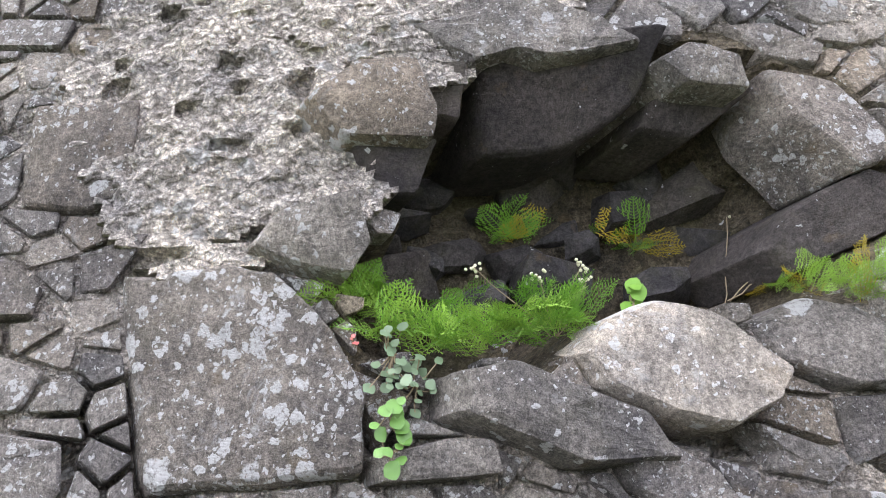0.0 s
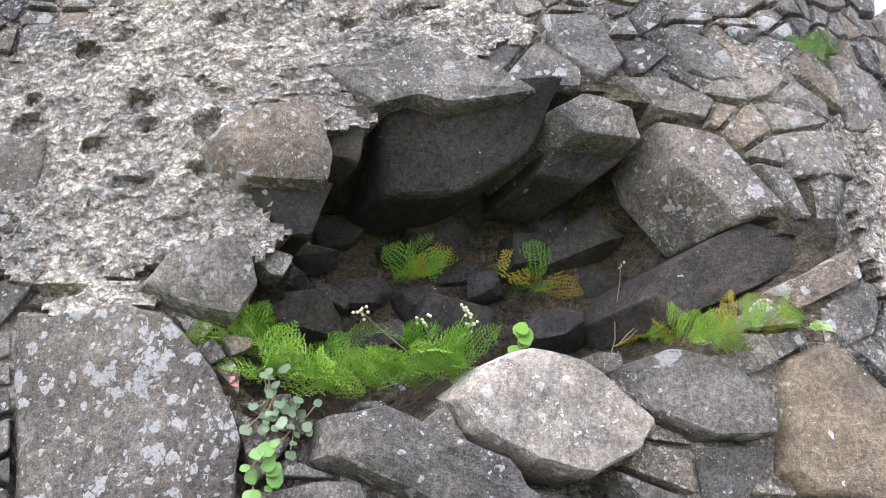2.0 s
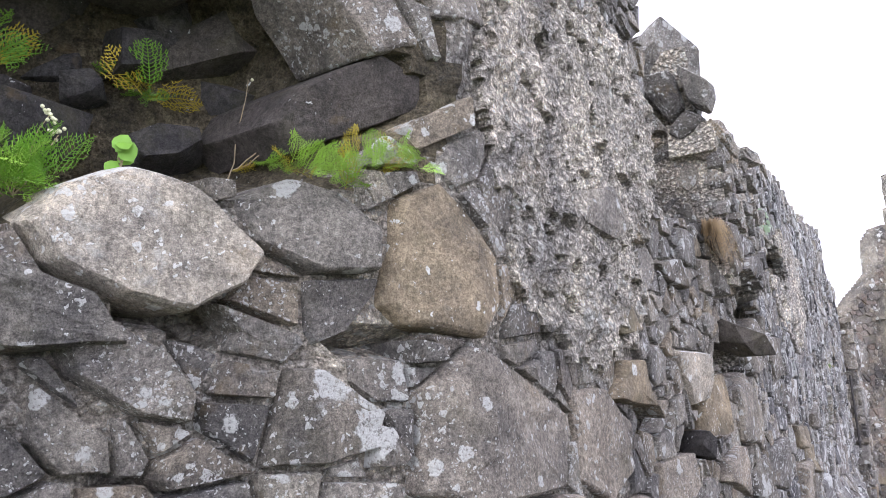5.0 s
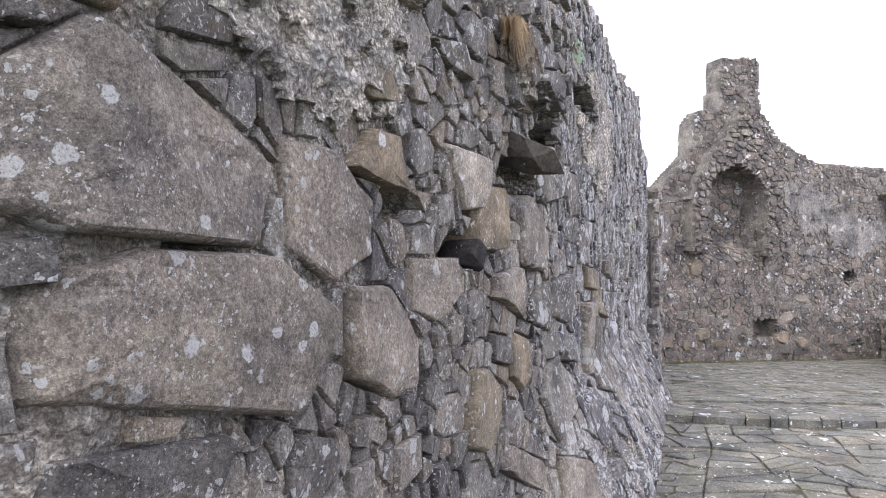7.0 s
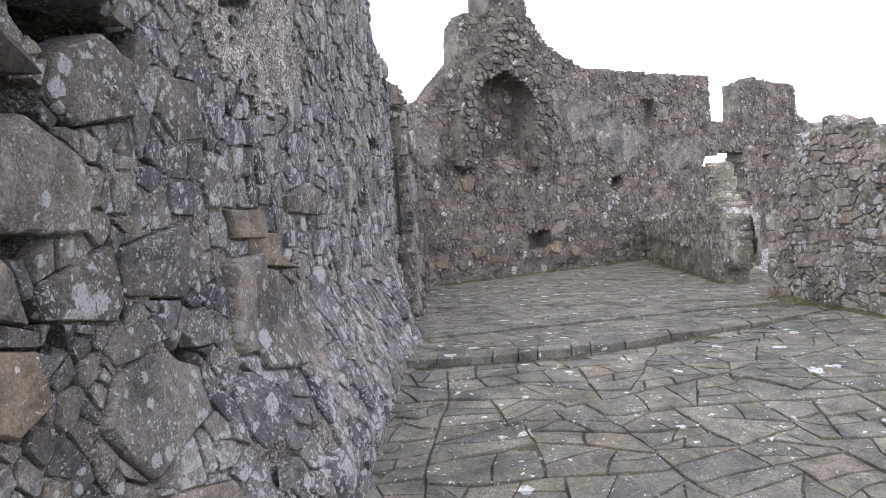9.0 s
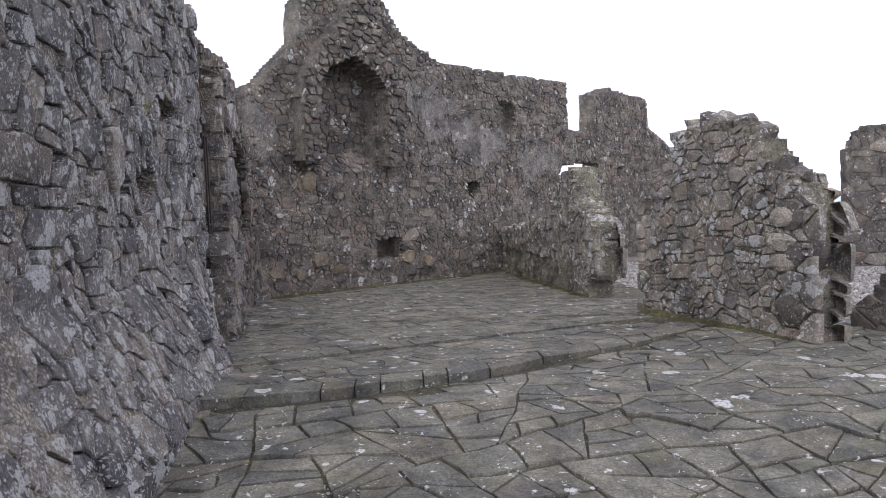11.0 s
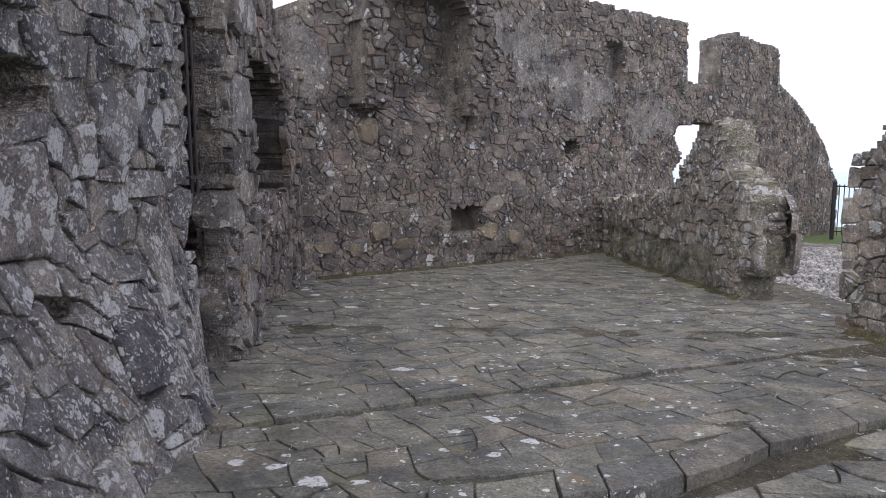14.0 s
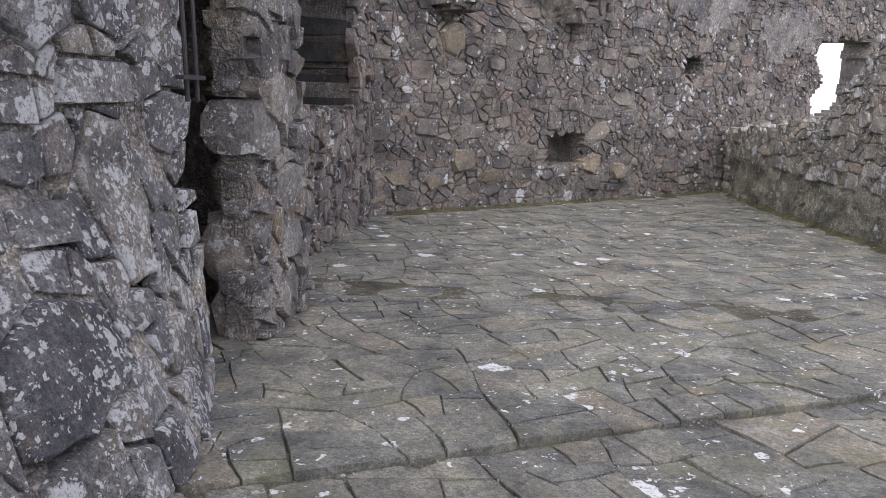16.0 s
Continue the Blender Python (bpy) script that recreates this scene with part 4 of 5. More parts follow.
def block(to_world, at, size, r, mat, parent):
    """A roughly squared stone with worn corners, in a wall's own frame."""
    bm = bmesh.new()
    bmesh.ops.create_cube(bm, size=1)
    bmesh.ops.subdivide_edges(bm, edges=bm.edges[:], cuts=2, use_grid_fill=True)
    sd = r.uniform(0, 90)
    lean = r.uniform(-0.08, 0.08)
    for v in bm.verts:
        c = v.co * 2
        worn = 1 - 0.09 * (abs(c.x) > 0.9) * (abs(c.y) > 0.9) - 0.07 * (abs(c.x) > 0.9) * (abs(c.z) > 0.9) - 0.07 * (abs(c.y) > 0.9) * (abs(c.z) > 0.9)
        c = c * worn * (1 + 0.11 * nz(c.x + sd, c.y, c.z, 1.1) + 0.05 * nz(c.x, c.y + sd, c.z, 3))
        u, w, d = c.x * size[0] / 2, c.y * size[1] / 2, c.z * size[2] / 2
        v.co = to_world(at[0] + u - lean * w, at[1] + w + lean * u, at[2] + d)
    return part("stone", bm, mat, parent)


# squared blocks stacked up the pillar beside the slit
pb = random.Random(61)
z = 0.1
while z < 2.25:
    h = pb.uniform(0.2, 0.38)
    u = 7.15 - 0.1 * max(0, z - 1.0) + pb.uniform(-0.06, 0.06)
    while u < 7.56 - 0.14 * max(0, z - 0.5):
        w = pb.uniform(0.26, 0.42)
        block(pillar_world, (u + w / 2, z + h / 2, -0.10 + pb.uniform(-0.03, 0.05)), (w * 0.97, h * 0.95, pb.uniform(0.2, 0.27)), pb, pb.choice((stone_pier, stone_far, stone_pier, stone_near)), wall_pillar)
        u += w
    z += h

# ---- low wall and pier on the open side ----
def line_world(p0, p1, side=1):
    L = math.hypot(p1[0] - p0[0], p1[1] - p0[1])
    ex, ey = (p1[0] - p0[0]) / L, (p1[1] - p0[1]) / L

    def to_world(u, v, d):
        return (p0[0] + ex * u + ey * d * side, p0[1] + ey * u - ex * d * side, v)
    return to_world, L


def free_wall(name, p0, p1, profile, thick, size, seed, mat, mortar, step=0.06, skip=lambda u, v: False, flat=1.5, cut=lambda u, v: False, low=-0.3):
    tw, L = line_world(p0, p1)
    top = lerp_profile(profile)
    keep = lambda u, v: v < top(u) + 0.05 * nz(u, seed, 5, 5) + 0.04 * nz(u, seed, 2, 12) and not cut(u, v)
    hi = max(p[1] for p in profile) + 0.2
    ob = tagged(core(name, tw, 0, L, low, hi, step, keep, thick, mortar, 0.03), kind="structure")
    r = random.Random(seed)
    masonry(ob, r, tw, 0.04, L - 0.04, low + 0.1, hi, keep, lambda u, v: False, mat, lambda u, v: 0, (size, size * 2.1), (size * 0.7, size * 1.5), 0.40, size * 0.8, 2.1, 0.016, (), skip, 200, 0.006)
    back = lambda u, v, d: tw(L - u, v, -thick - d)
    rubble(ob, r, back, 0.04, L - 0.04, low + 0.1, hi, size * 1.3, lambda u, v: keep(L - u, v), mat, 0.04, lambda u, v: 0, flat, 0.012, (), 0)
    for at, out in ((L, 1), (0.0, -1)):
        z = low + 0.1
        while z < top(at) - 0.03 and thick < 0.55:
            h = r.uniform(0.08, 0.2)
            cut_here = cut(at - out * 0.04, z + h / 2)
            wide = r.uniform(0.16, 0.34)
            deep = thick * r.uniform(0.45, 0.6)
            for k in (0, 1):
                if not cut_here:
                    block(tw, (at - out * (wide * 0.5 - r.uniform(0.0, 0.03)), z + h / 2, -thick * (0.25 + 0.5 * k)), (wide, h * 0.97, deep * 1.05), r, mat, ob)
            z += h
    # loose capping stones along the ruined top
    u = 0.05
    while u < L - 0.1:
        w = r.uniform(0.10, 0.26)
        z = min(top(u), top(u + w)) - 0.06
        for dd in (-thick * 0.28, -thick * 0.75):
            ring = hero_ring(u + w / 2, dd + r.uniform(-0.04, 0.04), w * 1.15, thick * r.uniform(0.35, 0.55), r.uniform(-30, 30), 4, r)
            v, f = stone_mesh(ring, lambda a, b, c: tw(a, z + c, b), r, r.uniform(0.05, 0.13), 0.08, 0.3, 0.5, 0.3)
            mesh_object("stone", v, f, mat, ob)
        u += w
    return ob


wall_low = free_wall("wall_low", (3.62, 15.0), (4.18, 10.3), [(0, 0.8), (0.67, 0.86), (2.45, 1.0), (2.85, 1.12), (2.95, 1.32), (3.3, 1.58), (3.55, 1.8), (4.0, 1.82), (4.08, 1.42), (4.3, 1.25), (4.6, 1.15), (5, 1.0)], 0.38, 0.18, 31, stone_pier, mortar_low,
                     skip=lambda u, v: v < 0.55 - 0.1 * u * (u > 4.2) and u < 4.2, cut=lambda u, v: u > 4.55 and v < 0.26)
wall_pier = free_wall("wall_pier", (4.35, 8.6), (4.95, 6.36), [(0, 1.45), (0.12, 1.5), (0.3, 1.78), (0.65, 2.05), (1.1, 2.12), (1.55, 2.04), (1.8, 1.88), (1.9, 1.68), (2.19, 1.56), (2.4, 1.33)], 0.32, 0.17, 33, stone_pier, mortar_low)
wall_stub = free_wall("wall_stub", (5.9, 6.8), (6.6, 4.4), [(0, 0.5), (0.15, 0.75), (0.5, 0.85), (2.5, 0.95)], 0.6, 0.28, 35, stone_far, mortar_far)
wall_yard = free_wall("wall_yard", (8.5, 15.2), (15.0, 12.6), [(0, 0.75), (0.6, 0.85), (2.05, 0.8), (2.1, 2.2), (2.3, 2.6), (3.2, 2.7), (4.2, 2.6), (4.3, 3.4), (6.6, 3.6)], 0.6, 0.35, 37, stone_far, mortar_far, 0.09, cut=lambda u, v: 2.9 < u < 3.2 and 1.4 < v < 2.0)

# rough lime render, pitted, over parts of the near wall
def render_patch(cu, cv, a, b, seed, step=0.016):
    keep = lambda u, v: ell(u, v, cu, cv, a, b) + 0.35 * nz(u, v, seed, 7) + 0.2 * nz(u, v, seed, 19) < 1 and not open_left(u, v)

    def swell(u, v):
        lump = 0.022 * nz(u, v, seed, 9) + 0.016 * nz(u, v, seed, 24) + 0.012 * nz(u, v, seed, 52)
        pit = nz(u * 0.7, v, seed + 9, 17)
        return 0.03 + lump - (0.10 * min(1, (pit - 0.36) * 6) if pit > 0.36 else 0)
    ob = core("render_patch", left_world, cu - a * 1.3, cu + a * 1.3, cv - b * 1.3, cv + b * 1.3, step, keep, 0.05, mortar_near, 0.012, swell)
    ob.parent = wall_left


render_patch(-3.26, 2.88, 0.44, 0.46, 1)
render_patch(-3.3, 2.48, 0.22, 0.16, 5)
render_patch(-2.95, 3.2, 0.5, 0.24, 7)
render_patch(-1.15, 2.22, 0.5, 0.28, 2)
render_patch(-0.9, 2.75, 0.5, 0.4, 3)
render_patch(-1.48, 2.62, 0.26, 0.34, 9)
render_patch(2.6, 2.55, 0.8, 0.4, 6, 0.03)


# remains of pale plaster on the end wall
def plaster_patch(cu, cv, a, b, seed):
    keep = lambda u, v: ell(u, v, cu, cv, a, b) + 0.9 * nz(u, v, seed, 2.6) + 0.7 * nz(u, v, seed, 6) + 0.4 * nz(u, v, seed, 15) < 0.75 and far_keep(u, v) and far_depth(u, v) == 0
    ob = core("plaster_patch", lambda u, v, d: far_world(u, v, d + 0.034), cu - a * 1.5, cu + a * 1.5, cv - b * 1.5, cv + b * 1.5, 0.035, keep, 0.04, lime, 0.012)
    ob.parent = wall_far


plaster_patch(3.6, 3.0, 0.6, 0.8, 1)
plaster_patch(4.9, 2.5, 0.9, 0.5, 2)
plaster_patch(-0.15, 2.5, 0.5, 0.5, 3)
plaster_patch(6.6, 2.2, 0.9, 0.5, 4)

# layered jamb that stands proud beside the window gap
jamb_world = lambda u, v, d: left_world(u, v, d + 0.10)
jamb_keep = lambda u, v: 0.36 - 0.2 * (v - 2.9) * (v > 2.9) + 0.05 * nz(0, v, 2, 6) < u < 1.12 + 0.04 * nz(0, v, 7, 6) and 2.36 + 0.1 * nz(u, 0, 3, 4) < v < 3.12 + 0.04 * nz(u, 0, 1, 8)
wall_jamb = tagged(core("wall_jamb", jamb_world, 0.2, 1.4, 2.1, 3.4, 0.04, jamb_keep, 0.22, mortar_near, 0.02), kind="structure")
masonry(wall_jamb, random.Random(51), jamb_world, 0.25, 1.3, 2.2, 3.3, jamb_keep, lambda u, v: False, stone_near, lambda u, v: 0, (0.2, 0.5), (0.07, 0.14), 0.45, 0.15, 2.6, 0.03)
jamb_side = lambda u, v, d: (wx(0.7, v) + 0.10 - u, 0.38 - 0.2 * (v - 2.9) * (v > 2.9) - d, v)
rubble(wall_jamb, random.Random(52), jamb_side, 0.0, 0.75, 2.45, 3.2, 0.2, lambda u, v: 0 <= u <= 0.75, stone_near, 0.03, lambda u, v: 0, 2.6)

# ---- rocks lodged in the niche ----
def slope_world(y, z, d):
    return (0.58 * (y + 1.8) + 0.866 * d, y - 0.501 * d, z)


def rock(centre, size, r, mat, parent, name="stone"):
    bm = bmesh.new()
    turn = Euler((r.uniform(-0.4, 0.4), r.uniform(-0.4, 0.4), r.uniform(0, 6))).to_matrix()
    for k in range(22):
        c = Vector((r.uniform(-1, 1), r.uniform(-1, 1), r.uniform(-1, 1)))
        c = c / max(abs(c.x), abs(c.y), abs(c.z)) * r.uniform(0.72, 0.95)
        bm.verts.new(Vector(centre) + turn @ Vector((c.x * size[0], c.y * size[1], c.z * size[2])))
    bmesh.ops.convex_hull(bm, input=bm.verts)
    loose = [v for v in bm.verts if not v.link_faces]
    bmesh.ops.delete(bm, geom=loose, context="VERTS")
    bmesh.ops.bevel(bm, geom=bm.edges[:], offset=min(size) * 0.05, segments=1)
    return part(name, bm, mat, parent)


# Rocks inside the niche, in a much darker stone than the wall face.
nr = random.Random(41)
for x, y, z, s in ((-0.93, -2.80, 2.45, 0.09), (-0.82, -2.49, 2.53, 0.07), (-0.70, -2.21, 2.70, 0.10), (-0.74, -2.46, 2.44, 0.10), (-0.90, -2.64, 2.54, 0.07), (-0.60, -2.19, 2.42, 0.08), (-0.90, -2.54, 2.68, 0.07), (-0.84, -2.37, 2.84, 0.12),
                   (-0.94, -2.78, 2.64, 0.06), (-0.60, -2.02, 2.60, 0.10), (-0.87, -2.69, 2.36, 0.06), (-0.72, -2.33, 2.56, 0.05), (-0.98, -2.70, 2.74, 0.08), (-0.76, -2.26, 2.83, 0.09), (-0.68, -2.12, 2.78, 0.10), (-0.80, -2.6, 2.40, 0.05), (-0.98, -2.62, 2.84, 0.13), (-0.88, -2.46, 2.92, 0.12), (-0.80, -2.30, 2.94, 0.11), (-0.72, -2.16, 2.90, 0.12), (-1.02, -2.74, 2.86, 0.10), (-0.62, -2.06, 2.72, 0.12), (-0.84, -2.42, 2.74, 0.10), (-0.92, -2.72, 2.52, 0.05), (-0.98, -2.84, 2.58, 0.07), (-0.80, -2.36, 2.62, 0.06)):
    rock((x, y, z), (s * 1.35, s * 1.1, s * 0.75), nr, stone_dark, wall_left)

# ---- plants in the niche ----
leaf_green = plain("feathery_leaf", (0.16, 0.34, 0.035), 0.6)
leaf_light = plain("young_leaf", (0.27, 0.46, 0.06), 0.6)
leaf_yellow = plain("yellowed_leaf", (0.42, 0.33, 0.03), 0.6)
leaf_fleshy = plain("fleshy_leaf", (0.15, 0.22, 0.12), 0.5)
leaf_round = plain("round_leaf", (0.12, 0.25, 0.05), 0.5)
leaf_red = plain("reddish_bud", (0.5, 0.14, 0.12), 0.6)
stalk_mat = plain("dry_stalk", (0.30, 0.24, 0.15), 0.8)
flower_mat = plain("cream_floret", (0.62, 0.62, 0.42), 0.7)
straw_mat = plain("straw", (0.34, 0.24, 0.12), 0.8)
for g in (leaf_green, leaf_light, leaf_yellow):
    g.node_tree.nodes["Principled BSDF"].inputs["Subsurface Weight"].default_value = 0.0


def frond_mesh(r, length):
    """A feathery leaf: an arching midrib with pairs of twice-cut leaflets."""
    verts, faces = [], []

    def blade(p, q, w):
        d = (q - p)
        side = d.cross(Vector((0, 0, 1)))
        side = (side.normalized() if side.length > 1e-5 else Vector((1, 0, 0))) * w
        k = len(verts)
        verts.extend([p - side * 0.5, p + side * 0.5, p + d * 0.6 + side * 0.6, q, p + d * 0.6 - side * 0.6])
        faces.append((k, k + 1, k + 2, k + 3, k + 4))

    spine = []
    for i in range(15):
        s = i / 14
        spine.append(Vector((0, length * (s * 0.92), length * (0.3 * s - 0.42 * s * s))))
    for i in range(14):
        blade(spine[i], spine[i + 1], 0.0022)
    for i in range(2, 15, 1):
        s = i / 14
        span = length * r.uniform(0.2, 0.3) * math.sin(math.pi * min(1, 0.12 + s * 0.9)) + 0.004
        for sign in (-1, 1):
            tip = spine[i] + Vector((sign * span, span * 0.55, r.uniform(-0.1, 0.25) * span))
            blade(spine[i], tip, 0.0012)
            for k in range(1, 4):
                a = spine[i].lerp(tip, k / 3.4)
                for up in (-1, 1):
                    blade(a, a + Vector((sign * span * 0.14, up * span * 0.2 + span * 0.1, r.uniform(-0.12, 0.15) * span)), 0.0017)
    return verts, faces


FRONDS = {}
fr = random.Random(6)
for key, mat in (("green", leaf_green), ("light", leaf_light), ("yellow", leaf_yellow)):
    for k in range(3):
        v, f = frond_mesh(fr, 0.12)
        me = bpy.data.meshes.new("frond")
        me.from_pydata(v, [], f)
        me.materials.append(mat)
        FRONDS.setdefault(key, []).append(me)


def feathery_plant(place, count, size, tones, label, r, droop=0.0):
    base = new("feathery_plant")
    base.location = place
    tagged(base, label, "plant", "feathery plants in the niche")
    for k in range(int(count * 0.8)):
        ob = new("frond", r.choice(FRONDS[r.choice(tones)]))
        ob.parent = base
        s = size * r.uniform(0.35, 1.2)
        turn = r.uniform(-3.2, -0.6)
        ob.matrix_basis = Matrix.LocRotScale((r.uniform(-0.03, 0.03), r.uniform(-0.03, 0.03), r.uniform(-0.01, 0.015)), Euler((r.uniform(-0.2, 1.2) - droop, r.uniform(-1.1, 1.1), turn)), (s, s, s))
    return base


lush = "lush green feathery plant growing on the stone ledge"
for x, y, z, n, s, tones in ((-0.78, -2.97, 2.27, 20, 0.95, ("green", "light")), (-0.80, -2.92, 2.30, 16, 0.8, ("green", "green", "light")), (-0.72, -2.89, 2.20, 18, 0.95, ("green", "light")), (-0.66, -2.80, 2.17, 22, 0.95, ("green", "light")),
                             (-0.64, -2.72, 2.19, 18, 0.9, ("green", "light")), (-0.64, -2.64, 2.22, 18, 0.9, ("green", "light", "light")), (-0.58, -2.56, 2.23, 18, 0.9, ("green", "light")), (-0.56, -2.50, 2.26, 14, 0.8, ("green", "light")),
                             (-0.70, -2.76, 2.25, 14, 0.8, ("green",)), (-0.60, -2.60, 2.28, 12, 0.8, ("green", "light"))):
    feathery_plant((x + 0.05, y - 0.02, z + 0.01), n, s * 1.15, tones, lush, nr)
feathery_plant((-0.48, -2.53, 2.16), 10, 0.55, ("yellow", "light"), "small yellowing feathery plant beside a pale boulder", nr)
for x, y, z in ((-0.84, -2.49, 2.60), (-0.68, -2.19, 2.57)):
    feathery_plant((x + 0.03, y - 0.02, z), 16, 1.05, ("green", "green", "yellow"), "green feathery plant with yellowed lower leaves in the dark niche", nr, 0.2)
for x, y, z in ((-0.22, -2.20, 2.31), (-0.17, -2.13, 2.31), (-0.08, -2.04, 2.33), (-0.03, -1.98, 2.33), (-0.12, -2.08, 2.29)):
    feathery_plant((x, y, z), 14, 0.75, ("light", "light", "yellow"), "light green feathery plant with yellow tips behind a boulder", nr)
feathery_plant((0.02, -1.78, 3.12), 12, 0.6, ("light", "green"), "small green tuft rooted in a joint high in the wall", nr)
feathery_plant((-0.12, 5.3, 2.06), 12, 0.5, ("green", "green", "yellow"), "small green tuft rooted in the rubble wall", nr)


def leaf_disc(p, normal, size, r):
    n = Vector(normal).normalized()
    a = n.cross(Vector((0, 0, 1))).normalized()
    b = n.cross(a)
    verts = [Vector(p) + n * size * 0.12]
    for k in range(9):
        t = k / 9 * 6.283
        q = size * (1 + 0.1 * math.cos(3 * t)) * (0.75 if k == 0 else 1)
        verts.append(Vector(p) + a * math.cos(t) * q + b * math.sin(t) * q + n * size * r.uniform(-0.1, 0.25))
    return verts, [(0, 1 + k, 1 + (k + 1) % 9) for k in range(9)]


def leafy_plant(name, place, count, spread, size, mat, label, r, drop=0.0):
    base = new(name)
    base.location = place
    tagged(base, label, "plant")
    for k in range(count):
        p = (r.uniform(-0.3, 1) * spread * 0.5, r.uniform(-1, 1) * spread, r.uniform(-1 - drop, 1) * spread)
        v, f = leaf_disc(p, (1, r.uniform(-1.0, 0.2), r.uniform(0.1, 1.2)), size * r.uniform(0.6, 1.2), r)
        mesh_object("leaf", v, f, mat, base, True)
        v, f = tube([Vector(p), Vector((p[0] * 0.4 - 0.01, p[1] * 0.5, p[2] * 0.5 - 0.01)), Vector((0, 0, 0))], 0.0015)
        mesh_object("stem", v, f, stalk_mat, base)
    return base


def tube(points, radius, sides=5, taper=1.0):
    verts, faces = [], []
    for i, p in enumerate(points):
        d = (points[min(i + 1, len(points) - 1)] - points[max(i - 1, 0)]).normalized()
        a = d.cross(Vector((0.31, 0.2, 0.93))).normalized()
        b = d.cross(a)
        q = radius * (1 + (taper - 1) * i / max(1, len(points) - 1))
        for k in range(sides):
            t = k / sides * 6.283
            verts.append(p + a * math.cos(t) * q + b * math.sin(t) * q)
    for i in range(len(points) - 1):
        for k in range(sides):
            j = (k + 1) % sides
            faces.append((i * sides + k, i * sides + j, (i + 1) * sides + j, (i + 1) * sides + k))
    faces.append(tuple(range(sides)))
    faces.append(tuple(range(len(verts) - sides, len(verts))))
    return verts, faces


leafy_plant("fleshy_plant", (-0.62, -2.92, 2.16), 26, 0.055, 0.014, leaf_fleshy, "grey-green fleshy-leaved plant hanging over the ledge", nr, 0.6)
leafy_plant("fleshy_plant", (-0.60, -2.87, 2.10), 20, 0.05, 0.013, leaf_fleshy, "grey-green fleshy-leaved plant hanging over the ledge", nr, 0.6)
leafy_plant("round_leaved_plant", (-0.58, -2.94, 2.02), 9, 0.035, 0.017, leaf_round, "bright green round-leaved plant between two stones", nr, 0.3)
leafy_plant("round_leaved_plant", (-0.58, -2.93, 1.95), 8, 0.03, 0.017, leaf_round, "bright green round-leaved plant between two stones", nr, 0.3)
leafy_plant("bud_plant", (-0.62, -3.0, 2.17), 3, 0.015, 0.007, leaf_red, "small plant with pinkish red fleshy buds", nr)
leafy_plant("ivy_sprig", (0.06, 0.72, 2.72), 16, 0.07, 0.022, leaf_fleshy, "dark green leafy sprig growing from a wall joint", nr)
leafy_plant("ivy_sprig", (0.05, 1.6, 2.86), 14, 0.08, 0.022, leaf_fleshy, "dark green leafy sprig growing from a wall joint", nr)
leafy_plant("serrated_plant", (-0.50, -2.36, 2.34), 9, 0.045, 0.02, leaf_green, "upright green leafy plant behind the pale boulder", nr)


def flower_stem(foot, tip, label, r, florets=9):
    base = new("flower_stem")
    base.location = foot
    tagged(base, label, "plant")
    f0, t0 = Vector((0, 0, 0)), Vector(tip) - Vector(foot)
    mids = [f0.lerp(t0, k / 5) + Vector((r.uniform(-1, 1), r.uniform(-1, 1), 0.6)) * 0.006 for k in range(6)]
    mesh_object("stalk", *tube(mids, 0.0018, 5, 0.6), stalk_mat, base)
    for k in range(florets):
        bm = bmesh.new()
        bmesh.ops.create_icosphere(bm, subdivisions=1, radius=0.0045)
        at = t0 + Vector((r.uniform(-1, 1), r.uniform(-1, 1), r.uniform(-0.6, 1))) * 0.016
        bmesh.ops.translate(bm, verts=bm.verts, vec=at)
        part("floret", bm, flower_mat, base)
    return base


cream = "dry branching stem with cream flower heads in the niche"
for foot, tip in (((-0.55, -2.55, 2.23), (-0.50, -2.63, 2.35)), ((-0.55, -2.55, 2.23), (-0.46, -2.54, 2.38)), ((-0.55, -2.56, 2.23), (-0.56, -2.76, 2.36)), ((-0.55, -2.55, 2.23), (-0.50, -2.50, 2.36))):
    flower_stem(foot, tip, cream, nr)
for foot, tip in (((-0.44, -2.13, 2.33), (-0.42, -2.09, 2.60)), ((-0.42, -2.13, 2.36), (-0.32, -2.01, 2.50)), ((-0.42, -2.13, 2.36), (-0.33, -2.03, 2.45)), ((-0.13, -1.98, 2.3), (-0.08, -1.93, 2.42))):
    flower_stem(foot, tip, "thin dry brown stalk standing in the niche", nr, 1)


def grass_tuft(place, count, length, mat, label, r, fall=0.6):
    base = new("grass_tuft")
    base.location = place
    tagged(base, label, "grass")
    verts, faces = [], []
    for k in range(count):
        out = Vector((r.uniform(0.2, 1), r.uniform(-0.7, 0.9), 0)) * length * 0.5
        p = Vector((r.uniform(-0.02, 0.02), r.uniform(-0.05, 0.05), 0))
        pts = [p, p + out * 0.5 + Vector((0, 0, length * 0.25)), p + out + Vector((0, 0, length * (0.1 - fall * r.uniform(0.2, 1))))]
        w = Vector((0.0, 0.0022, 0.0008))
        k0 = len(verts)
        verts += [pts[0] - w, pts[0] + w, pts[1] - w, pts[1] + w, pts[2]]
        faces += [(k0, k0 + 1, k0 + 3, k0 + 2), (k0 + 2, k0 + 3, k0 + 4)]
    mesh_object("tuft", verts, faces, mat, base)
    return base


grass_tuft((0.03, 0.25, 2.55), 160, 0.26, straw_mat, "tuft of dry straw-coloured grass hanging from the wall", nr, 0.9)
grass_tuft((0.03, 0.42, 2.52), 120, 0.24, straw_mat, "tuft of dry straw-coloured grass hanging from the wall", nr, 0.9)
